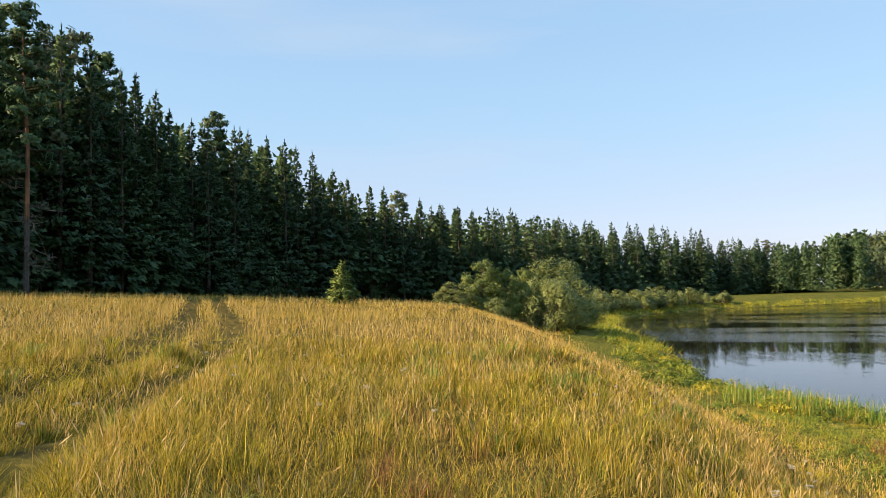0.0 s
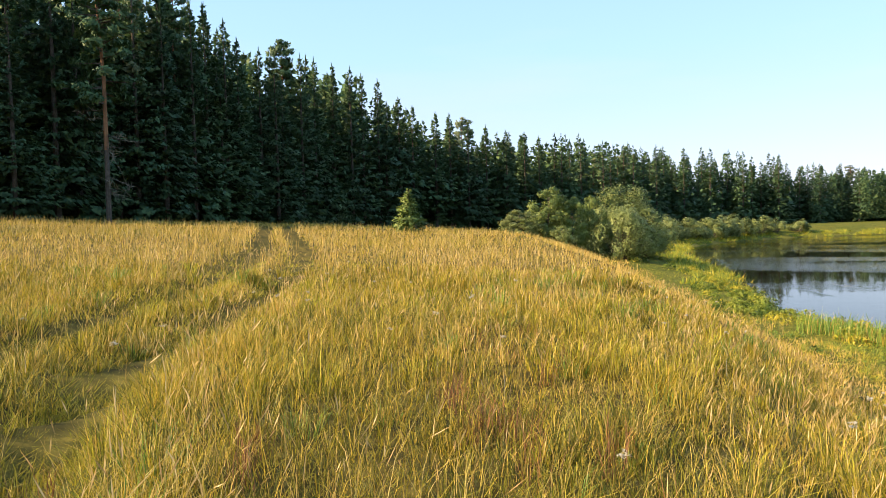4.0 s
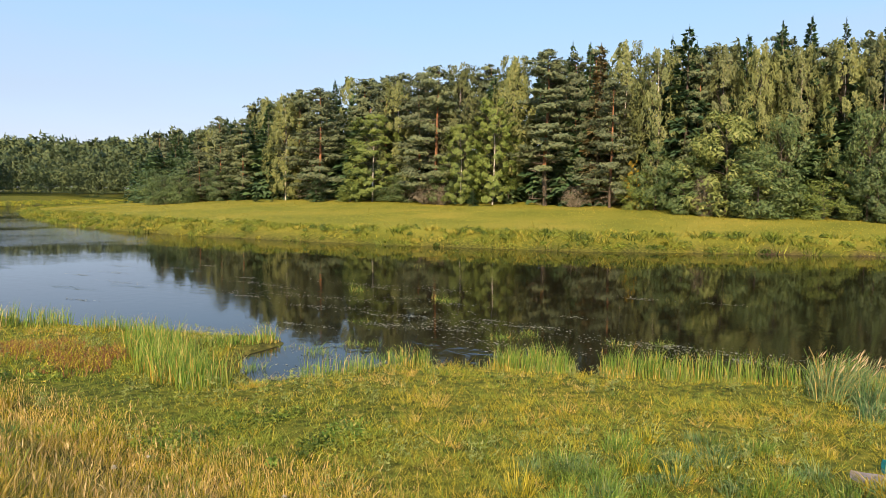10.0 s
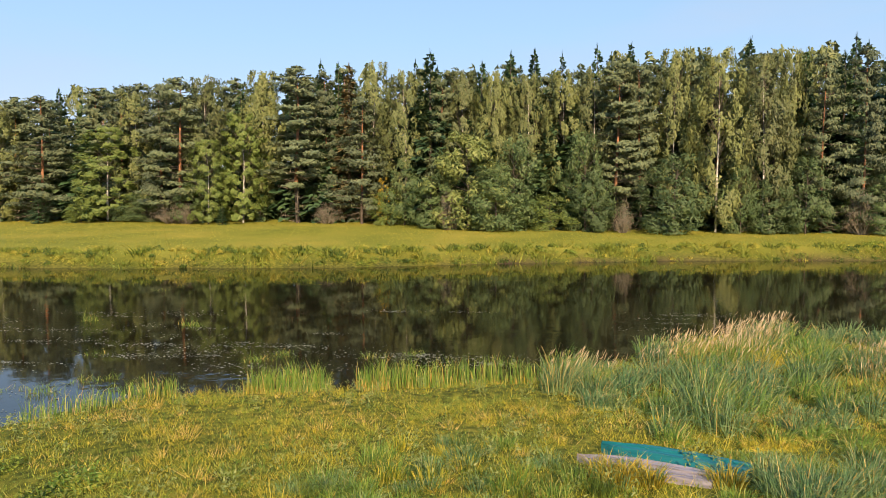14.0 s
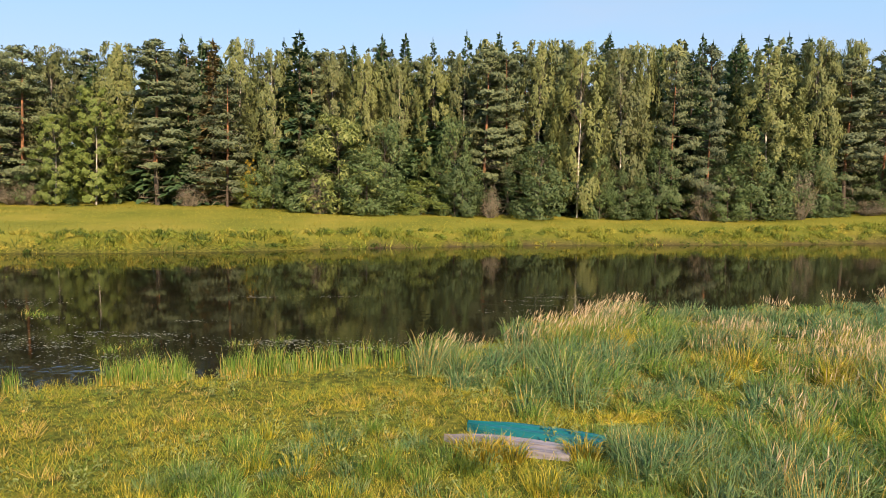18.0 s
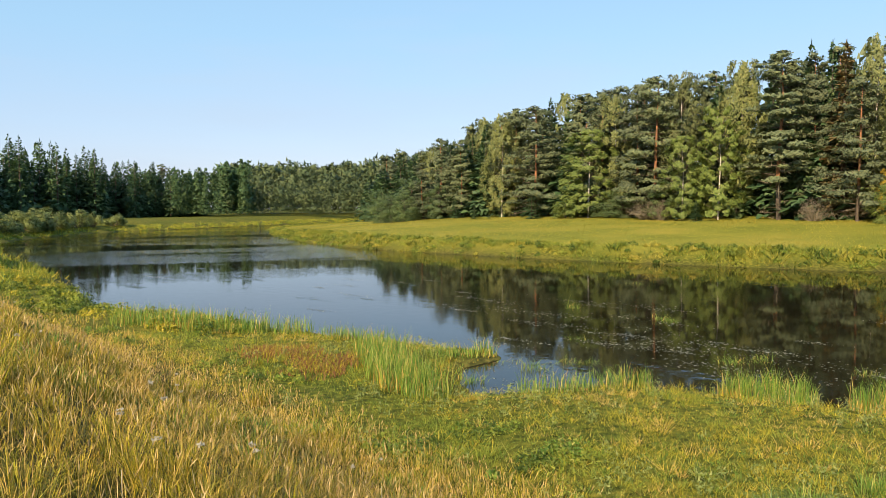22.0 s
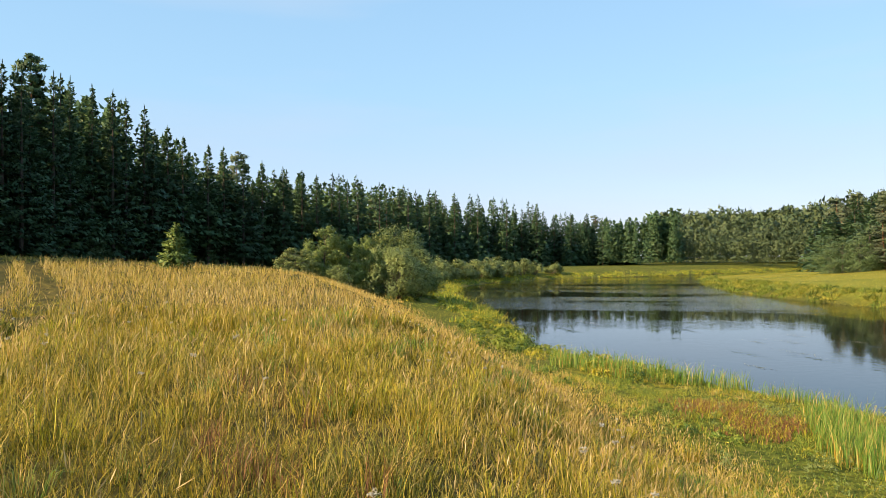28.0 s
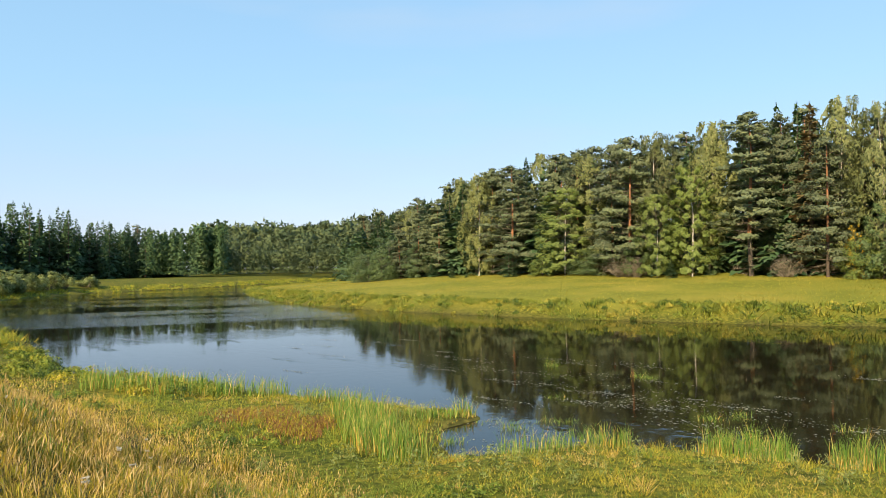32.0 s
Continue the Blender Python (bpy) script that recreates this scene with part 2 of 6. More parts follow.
def shore(x, y):
    """Distance from the water's edge (below 0 in the river) and whether the point is beyond the river."""
    near, far = polyline_distance(x, y, NEAR_SHORE), polyline_distance(x, y, FAR_SHORE)
    water = in_polygon(x, y, NEAR_SHORE + FAR_SHORE)
    return np.where(water, -np.minimum(near, far), np.minimum(near, far)), far < near


FOOT_Y, FOOT_X = (-60, -20, -6, 8, 20, 35, 60, 100, 140, 200), (14, 9.5, 8.6, 9.0, 10.3, 10.9, 9.8, 6, 2, -20)
TOP_Y, TOP_X = (-60, -20, -6, 8, 20, 35, 60, 100, 140, 200), (4, 1.5, 0.6, 1.0, 2.2, 2.6, 1.0, -6, -14, -40)


def height(x, y):
    """Height of the ground above the river."""
    x, y = np.asarray(x, float), np.asarray(y, float)
    sd, beyond = shore(x, y)
    flat = np.clip(0.30 + 0.035 * sd, 0.3, 1.0) + 0.07 * waves(x, y, 2.6, 1)
    flat = flat + 1.5 * step(38, 70, y) * step(0, 14, sd)
    plateau = 4.0 + 0.008 * np.clip(y, -60, 90) - 0.052 * np.clip(x, -60, 4) + 0.10 * waves(x, y, 7, 2) - 0.012 * np.clip(y - 75, 0, 150)
    plateau = plateau + 0.06 * np.clip(-x - 45, 0, 200)
    foot, top = np.interp(y, FOOT_Y, FOOT_X), np.interp(y, TOP_Y, TOP_X)
    k = np.clip((x - top) / (foot - top), 0, 1)
    near = plateau + (np.minimum(flat, plateau) - plateau) * (0.35 * k + 0.65 * k * k * (3 - 2 * k))
    near = near - 0.30 * ruts(x, y) - 0.05 * np.exp(-(polyline_distance(x, y, TRACK) / 1.4) ** 2)
    lip = 1.35 * step(0, 3.5, sd)
    far = lip + 0.052 * np.clip(sd - 3, 0, 70) + 0.16 * waves(x, y, 9, 3) + 0.05 * np.clip(-y - 45, 0, 60)
    far = far - 0.9 * step(100, 150, y)
    hill = np.clip(sd - 55, 0, 200) * 0.05 * step(-20, 60, 200 - y) + np.clip(np.hypot(x, y) - 290, 0, 300) * 0.11
    far = far + hill
    z = np.where(beyond, far, near)
    z = np.where(beyond, z, 0.12 + (z - 0.12) * step(-0.2, 2.5, sd))
    z = np.where(sd > 0, z, -0.12 - 0.22 * np.minimum(-sd, 8))
    return z


# ---- mesh helpers ----


def mesh_from(name, verts, faces, mat, smooth=False):
    me = bpy.data.meshes.new(name)
    me.from_pydata(verts, [], faces)
    me.materials.append(mat)
    if smooth:
        me.polygons.foreach_set("use_smooth", [True] * len(me.polygons))
    me.update()
    return me


def soup(name, tris, mats, which=None, facing=None):
    """One mesh from an array of loose pieces: tris is (n, corners, 3); which picks a material for each."""
    n, c, _ = tris.shape
    if facing is not None:
        away = ((np.cross(tris[:, 1] - tris[:, 0], tris[:, 2] - tris[:, 0]) * facing).sum(1) < 0)[:, None, None]
        tris = np.where(away, tris[:, ::-1], tris)
    me = bpy.data.meshes.new(name)
    me.vertices.add(n * c)
    me.vertices.foreach_set("co", tris.reshape(-1).astype(np.float32))
    me.loops.add(n * c)
    me.loops.foreach_set("vertex_index", np.arange(n * c, dtype=np.int32))
    me.polygons.add(n)
    me.polygons.foreach_set("loop_start", np.arange(0, n * c, c, dtype=np.int32))
    me.polygons.foreach_set("loop_total", np.full(n, c, dtype=np.int32))
    for m in mats:
        me.materials.append(m)
    if which is not None:
        me.polygons.foreach_set("material_index", which.astype(np.int32))
    me.update(calc_edges=True)
    if facing is not None:
        me.polygons.foreach_set("use_smooth", np.ones(n, bool))
        me.normals_split_custom_set(np.repeat(facing / (np.linalg.norm(facing, axis=1)[:, None] + 1e-9), c, axis=0).tolist())
    return me


def part(name, data, mat, parent, label="", place=None):
    """A mesh, or a bmesh, as one object under a thing."""
    if isinstance(data, bmesh.types.BMesh):
        me = bpy.data.meshes.new(name)
        data.to_mesh(me)
        data.free()
        me.materials.append(mat)
        data = me
    ob = new(name, data)
    ob.parent = parent
    if place is not None:
        ob.matrix_basis = place
    if label:
        ob["label"] = label
    return ob


rng = np.random.default_rng(7)


def strips(base, lean, tall, wide, bend=0.25, heads=0.0):
    """Blades of grass in two pieces each: tapered, bent over with the lean. Returns verts (n, 5, 3)."""
    n = len(base)
    turn = rng.uniform(0, 2 * math.pi, n)
    side = np.stack([np.cos(turn), np.sin(turn), np.zeros(n)], 1) * (wide / 2)[:, None]
    up = np.zeros((n, 3))
    up[:, 2] = tall
    tip = base + up * (1 - bend * rng.uniform(0.2, 1, n))[:, None] + lean * tall[:, None]
    mid = base + up * 0.55 + lean * (tall * 0.32)[:, None]
    return np.stack([base - side, base + side, mid + side * 0.8, mid - side * 0.8, tip], 1)


def blade_mesh(name, v, mats, which=None):
    n = len(v)
    me = bpy.data.meshes.new(name)
    me.vertices.add(n * 5)
    me.vertices.foreach_set("co", v.reshape(-1).astype(np.float32))
    i = (np.arange(n) * 5)[:, None]
    loops = np.concatenate([i + 0, i + 1, i + 2, i + 3, i + 3, i + 2, i + 4], 1)
    me.loops.add(n * 7)
    me.loops.foreach_set("vertex_index", loops.reshape(-1).astype(np.int32))
    me.polygons.add(n * 2)
    s = np.arange(n) * 7
    me.polygons.foreach_set("loop_start", np.stack([s, s + 4], 1).reshape(-1).astype(np.int32))
    me.polygons.foreach_set("loop_total", np.tile([4, 3], n).astype(np.int32))
    for m in mats:
        me.materials.append(m)
    if which is not None:
        me.polygons.foreach_set("material_index", np.repeat(which, 2).astype(np.int32))
    me.update(calc_edges=True)
    return me


def sector(n, r0, r1, a0, a1, power=1.0):
    """Points in a ring sector round the camera, between two bearings (degrees, left positive), thinning outwards."""
    u = rng.uniform(0, 1, n)
    r = (r0 ** power + u * (r1 ** power - r0 ** power)) ** (1 / power)
    a = np.radians(rng.uniform(a0, a1, n))
    return -np.sin(a) * r, np.cos(a) * r


def slope_side(x, y):
    """0 on the dry meadow above, 1 on the green flat by the river."""
    foot, top = np.interp(y, FOOT_Y, FOOT_X), np.interp(y, TOP_Y, TOP_X)
    return (x - top) / (foot - top)


# ---- ground and water ----
N = 290
u = np.linspace(-1, 1, N)
line = 11.0 * np.sinh(6.0 * u)
gx, gy = np.meshgrid(line + 8, line + 12, indexing="ij")
gz = height(gx, gy)
verts = np.stack([gx, gy, gz], 2).reshape(-1, 3)
idx = np.arange(N * N).reshape(N, N)
quads = np.stack([idx[:-1, :-1], idx[1:, :-1], idx[1:, 1:], idx[:-1, 1:]], 2).reshape(-1, 4)
m, tree, b = material("meadow_soil", 0.95, 0.1)
att = tree.nodes.new("ShaderNodeAttribute")
att.attribute_name = "dryness"
big, small = noise_node(tree, 5.0, 4), noise_node(tree, 0.25, 4)
dry = ramp(tree, small.outputs["Fac"], [(0.3, (0.03, 0.026, 0.008)), (0.5, (0.075, 0.06, 0.016)), (0.7, (0.16, 0.12, 0.03))]).outputs[0]
wet = ramp(tree, small.outputs["Fac"], [(0.3, (0.035, 0.045, 0.008)), (0.5, (0.105, 0.112, 0.016)), (0.7, (0.23, 0.205, 0.030))]).outputs[0]
patchy = ramp(tree, big.outputs["Fac"], [(0.35, (0.75, 0.85, 0.7)), (0.65, (1.1, 1.05, 1.0))]).outputs[0]
col = mix(tree, "MULTIPLY", 1.0, mix(tree, "MIX", att.outputs["Fac"], wet, dry), patchy)
mud = tree.nodes.new("ShaderNodeAttribute")
mud.attribute_name = "mud"
col = mix(tree, "MIX", mud.outputs["Fac"], col, ramp(tree, small.outputs["Fac"], [(0.3, (0.03, 0.02, 0.012)), (0.7, (0.10, 0.07, 0.045))]).outputs[0])
pasture = tree.nodes.new("ShaderNodeAttribute")
pasture.attribute_name = "pasture"
bands = noise_node(tree, 9.0, 4)
col = mix(tree, "MIX", pasture.outputs["Fac"], col, ramp(tree, bands.outputs["Fac"], [(0.3, (0.150, 0.165, 0.022)), (0.5, (0.205, 0.205, 0.028)), (0.7, (0.285, 0.245, 0.040))]).outputs[0])
tree.links.new(col, b.inputs["Base Color"])
bump(tree, b, small.outputs["Fac"], 0.5, 0.05)
me = mesh_from("ground", verts.tolist(), quads.tolist(), m, True)
ss = slope_side(gx, gy)
sd_grid, beyond_grid = shore(gx, gy)
dryness = np.where(beyond_grid, 0.0 * sd_grid, (1 - step(0.75, 1.25, ss)) * (1 - 0.35 * ruts(gx, gy)))
me.attributes.new("dryness", "FLOAT", "POINT").data.foreach_set("value", dryness.reshape(-1).astype(np.float32))
me.attributes.new("pasture", "FLOAT", "POINT").data.foreach_set("value", (beyond_grid * step(1.0, 4.0, sd_grid)).reshape(-1).astype(np.float32))
me.attributes.new("mud", "FLOAT", "POINT").data.foreach_set("value", ((1 - step(0.15, 0.7, sd_grid)) * (1 - 0.6 * step(6, 12, gy))).reshape(-1).astype(np.float32))
tagged(new("ground", me), "grassy valley ground sloping down to a river", "ground", kind="structure")

m, tree, b = material("river_water", 0.04, 0.5)
b.inputs["Base Color"].default_value = (0.012, 0.011, 0.006, 1)
b.inputs["IOR"].default_value = 1.28
tc = tree.nodes.new("ShaderNodeTexCoord")
mp = tree.nodes.new("ShaderNodeMapping")
mp.inputs["Rotation"].default_value = (0, 0, radians(25))
tree.links.new(tc.outputs["Object"], mp.inputs[0])
fine, broad = tree.nodes.new("ShaderNodeTexNoise"), tree.nodes.new("ShaderNodeTexNoise")
fine.inputs["Scale"].default_value, fine.inputs["Detail"].default_value = 1.6, 3
broad.inputs["Scale"].default_value, broad.inputs["Detail"].default_value = 0.075, 2
across = tree.nodes.new("ShaderNodeMapping")
across.inputs["Scale"].default_value = (0.22, 1.0, 1)
tree.links.new(mp.outputs[0], across.inputs[0])
tree.links.new(mp.outputs[0], fine.inputs["Vector"])
tree.links.new(across.outputs[0], broad.inputs["Vector"])
windy = ramp(tree, broad.outputs["Fac"], [(0.44, (0.01,) * 3), (0.53, (0.34,) * 3)]).outputs[0]
bp = tree.nodes.new("ShaderNodeBump")
bp.inputs["Distance"].default_value = 0.16
sep, reach = tree.nodes.new("ShaderNodeSeparateXYZ"), tree.nodes.new("ShaderNodeMapRange")   # the open reach upstream is ruffled
tree.links.new(tc.outputs["Object"], sep.inputs[0])
tree.links.new(sep.outputs["Y"], reach.inputs["Value"])
for k, v in (("From Min", 50), ("From Max", 85), ("To Min", 0.10), ("To Max", 0.85)):
    reach.inputs[k].default_value = v
ruffle = tree.nodes.new("ShaderNodeMath")
ruffle.operation = "MULTIPLY"
tree.links.new(windy, ruffle.inputs[0])
tree.links.new(reach.outputs[0], ruffle.inputs[1])
streak_map, streak = tree.nodes.new("ShaderNodeMapping"), tree.nodes.new("ShaderNodeTexNoise")   # short streaks of ruffled water
streak_map.inputs["Scale"].default_value = (0.55, 0.12, 1)
streak.inputs["Scale"].default_value, streak.inputs["Detail"].default_value = 1.0, 4
tree.links.new(tc.outputs["Object"], streak_map.inputs[0])
tree.links.new(streak_map.outputs[0], streak.inputs["Vector"])
rough_spot = ramp(tree, streak.outputs["Fac"], [(0.62, (0, 0, 0)), (0.70, (0.18,) * 3)]).outputs[0]
total = tree.nodes.new("ShaderNodeMath")
total.operation = "ADD"
tree.links.new(ruffle.outputs[0], total.inputs[0])
tree.links.new(rough_spot, total.inputs[1])
tree.links.new(total.outputs[0], bp.inputs["Strength"])
dim_brown, dim_mix = tree.nodes.new("ShaderNodeBsdfDiffuse"), tree.nodes.new("ShaderNodeMixShader")   # a share of dark brown diffuse mixed in to dim the reflections
dim_brown.inputs["Color"].default_value = (0.012, 0.009, 0.005, 1)
dim_mix.inputs[0].default_value = 0.04
tree.links.new(b.outputs[0], dim_mix.inputs[1])
tree.links.new(dim_brown.outputs[0], dim_mix.inputs[2])
tree.links.new(dim_mix.outputs[0], tree.nodes["Material Output"].inputs["Surface"])
tree.links.new(fine.outputs["Fac"], bp.inputs["Height"])
tree.links.new(bp.outputs[0], b.inputs["Normal"])
W = [(x, y, 0.0) for x, y in ((6, -200), (200, -200), (200, 250), (6, 250))]
water = tagged(new("water", mesh_from("water", W, [(0, 1, 2, 3)], m)), "calm dark river reflecting sky and woods", "water", kind="structure")

# ---- trees: pieces ----


def cone_stick(a, b, ra, rb, sides=5):
    """A tapered round stick from a to b as a list of quads (n, 4, 3)."""
    a, b = np.array(a, float), np.array(b, float)
    d = (b - a) / (np.linalg.norm(b - a) + 1e-9)
    p = np.cross(d, (0, 0, 1) if abs(d[2]) < 0.9 else (1, 0, 0))
    p /= np.linalg.norm(p)
    q = np.cross(d, p)
    t = np.linspace(0, 2 * math.pi, sides + 1)
    ring = np.cos(t)[:, None] * p + np.sin(t)[:, None] * q
    lo, hi = a + ring * ra, b + ring * rb
    return np.stack([lo[:-1], lo[1:], hi[1:], hi[:-1]], 1)


def trunk_pieces(points, radii, sides=7):
    return np.concatenate([cone_stick(points[i], points[i + 1], radii[i], radii[i + 1], sides) for i in range(len(points) - 1)])


def leaf_quads(centre, size, r, long=1.6, hang=0.0, face=None):
    """Diamond leaves, or sprays of needles, about the given centres, lying roughly along the crown's skin."""
    n = len(centre)
    nrm = r.normal(size=(n, 3))
    if face is not None:
        nrm = nrm * 0.42 + face / (np.linalg.norm(face, axis=1)[:, None] + 1e-9)
    along_leaf = r.normal(size=(n, 3))
    along_leaf[:, 2] -= hang * 1.6
    e = np.cross(nrm, along_leaf)
    e /= np.linalg.norm(e, axis=1)[:, None] + 1e-9
    d = np.cross(e, nrm)
    d /= np.linalg.norm(d, axis=1)[:, None] + 1e-9
    s = (size * r.uniform(0.6, 1.3, n))[:, None]
    return np.stack([centre - d * s * long / 2 - e * s * 0.35, centre - d * s * long / 2 + e * s * 0.35, centre + d * s * long / 2], 1)


def spray_tris(root, tip, width, r, face=None):
    """Hanging needle sprays: narrow triangles from root to tip."""
    d = tip - root
    nrm = r.normal(size=d.shape)
    if face is not None:
        nrm = nrm * 0.35 + face / (np.linalg.norm(face, axis=1)[:, None] + 1e-9)
    e = np.cross(d, nrm)
    e /= np.linalg.norm(e, axis=1)[:, None] + 1e-9
    return np.stack([root - e * width[:, None] / 2, root + e * width[:, None] / 2, tip], 1)


def ball(n, r, hollow=0.5):
    """Points in a unit ball, mostly near its skin."""
    d = r.normal(size=(n, 3))
    d /= np.linalg.norm(d, axis=1)[:, None]
    return d * (hollow + (1 - hollow) * r.uniform(0, 1, n) ** 0.6)[:, None]


def spruce_meshes(seed, tall=22.0, wide=2.9, bare=0.06, sprays=3200, dense=1.0, mat=None, size=1.0):
    """A spruce: straight trunk, whorls of drooping boughs that shorten towards a sharp tip."""
    r = np.random.default_rng(seed)
    trunk = trunk_pieces([(0, 0, -0.4), (0.05, 0, tall * 0.5), (0, 0.03, tall * 0.99)], [0.016 * tall * 0.8, 0.010 * tall * 0.8, 0.01])
    boughs = []
    z = tall * bare
    while z < tall * 0.985:
        k = (z - tall * bare) / (tall * (1 - bare))
        reach = wide * (1 - k) ** 1.0 * (0.75 + 0.25 * min(1, k * 6)) + 0.12
        for _ in range(int(5 + 3 * (1 - k))):
            a = r.uniform(0, 2 * math.pi)
            boughs.append((z + r.uniform(-0.2, 0.2), a, reach * r.uniform(0.6, 1.15), k))
        z += tall * 0.022 * (1.15 - 0.6 * k) * r.uniform(0.8, 1.2)
    boughs = np.array(boughs)
    w = boughs[:, 2] ** 0.85 + 0.12
    pick = r.choice(len(boughs), sprays, p=w / w.sum())
    bz, ba, br, bk = boughs[pick].T
    f = r.uniform(0.12, 1, sprays) ** 0.75
    out = br * f
    droop = -0.32 * out * (1 - 0.8 * bk) + 0.16 * out * f * f + bk * out * 0.35
    wob = ba + r.normal(0, 0.10, sprays) / (f + 0.25)
    root = np.stack([np.cos(wob) * out, np.sin(wob) * out, bz + droop + r.normal(0, 0.06, sprays)], 1)
    ln = (0.34 + 0.62 * (1 - bk) ** 0.8) * size * r.uniform(0.6, 1.3, sprays)
    tip = root + np.stack([np.cos(wob) * ln * 0.75, np.sin(wob) * ln * 0.75, -ln * r.uniform(0.1, 0.75, sprays) + ln * bk * 0.6], 1) + r.normal(0, 0.09, (sprays, 3))
    face = np.stack([np.cos(ba), np.sin(ba), 0.45 + 0.4 * f], 1) + r.normal(0, 0.20, (sprays, 3))
    crown = spray_tris(root, tip, ln * (0.62 + 0.35 * bk), r, face)
    top = spray_tris(np.tile([0, 0, tall * 0.97], (6, 1)) + r.normal(0, 0.03, (6, 3)), np.tile([0, 0, tall * 1.015], (6, 1)) + r.normal(0, 0.08, (6, 3)), np.full(6, 0.16), r)
    return [("trunk", soup("trunk", trunk, [M_BARK])), ("crown", soup("crown", np.concatenate([crown, top]), [mat or M_SPRUCE], None, np.concatenate([face, np.tile([0, 0, 1.0], (6, 1))])))]


def pine_meshes(seed, tall=23.0, wide=2.8, start=0.45, leaves=3000, low=0.10, size=0.30, mat=None, limbs_up=50, dead=12, pad=0.5):
    """A Scots pine: orange trunk, crooked limbs that carry flat pads of needles in layers, dead twiggy limbs below."""
    r = np.random.default_rng(seed)
    lean = r.normal(0, 0.02, 2)
    steps = (0, 0.25, 0.5, 0.75, 0.97)
    pts = [(lean[0] * tall * k + 0.14 * math.sin(k * 7 + seed), lean[1] * tall * k, tall * k - 0.4 * (k == 0)) for k in steps]
    trunk = trunk_pieces(pts, [0.23, 0.19, 0.15, 0.09, 0.03])

    def on_trunk(k):
        return np.array([np.interp(k, steps, [p[j] for p in pts]) for j in range(3)])
    limbs, centres, sizes, axes_out = [], [], [], []
    for i in range(limbs_up):
        k = start + (0.96 - start) * (i + r.uniform(0, 1)) / limbs_up
        at, kk = on_trunk(k), (k - start) / (1 - start)
        reach = wide * (1.05 - 0.74 * kk ** 1.5) * r.uniform(0.50, 1.12)
        a = r.uniform(0, 2 * math.pi)
        out = np.array([math.cos(a), math.sin(a), 0])
        end = at + out * reach + np.array([0, 0, reach * r.uniform(-0.22, 0.22) + 0.5 * kk])
        limbs.append(cone_stick(at, end, 0.075, 0.02, 3))
        for f in (0.42, 0.7, 0.98):
            side = np.array([-out[1], out[0], 0]) * r.normal(0, 0.16 * reach)
            centres.append(at + (end - at) * f + side + (0, 0, r.uniform(0.05, 0.3)))
            sizes.append((0.50 + 0.50 * f) * r.uniform(0.65, 1.2) * (wide / 4.3) * (1 - 0.30 * kk))
            axes_out.append(out)
    twigs = []
    for i in range(dead):
        at = on_trunk(r.uniform(low, start + 0.12))
        a, reach = r.uniform(0, 2 * math.pi), wide * r.uniform(0.3, 0.85)
        end = at + np.array([math.cos(a) * reach, math.sin(a) * reach, -reach * r.uniform(0.0, 0.45)])
        limbs.append(cone_stick(at, end, 0.04, 0.01, 3))
        f = r.uniform(0.3, 1, 14)[:, None]
        root = at + (end - at) * f
        twigs.append(spray_tris(root, root + r.normal(0, 0.5, (14, 3)), np.full(14, 0.07), r))
    for j in range(3):
        centres.append(on_trunk(0.97) + r.normal(0, 0.25, 3) + (0, 0, 0.25 * j))
        sizes.append(0.62 - 0.12 * j)
        axes_out.append(np.array([0, 0, 1.0]))
    centres, sizes, axes_out = np.array(centres), np.array(sizes), np.array(axes_out)
    pick = r.choice(len(centres), leaves, p=sizes ** 2 / (sizes ** 2).sum())
    off = ball(leaves, r, 0.2) * np.array([1.2, 1.2, pad])
    face = off * np.array([0.6, 0.6, 1.3]) + axes_out[pick] * 0.45 + np.array([0, 0, 0.35]) + r.normal(0, 0.15, off.shape)
    crown = leaf_quads(centres[pick] + off * sizes[pick][:, None], np.full(leaves, size), r, 1.7, 0, face)
    sticks = np.concatenate(limbs)
    parts = [("trunk", soup("trunk", trunk, [M_PINEBARK, M_BARK], (trunk[:, :, 2].mean(1) < tall * 0.2).astype(int))), ("branching", soup("branching", sticks, [M_BARK]))]
    if twigs:
        parts.append(("deadwood", soup("deadwood", np.concatenate(twigs), [M_DEAD])))
    return parts + [("crown", soup("crown", crown, [mat or M_PINE], None, face))]


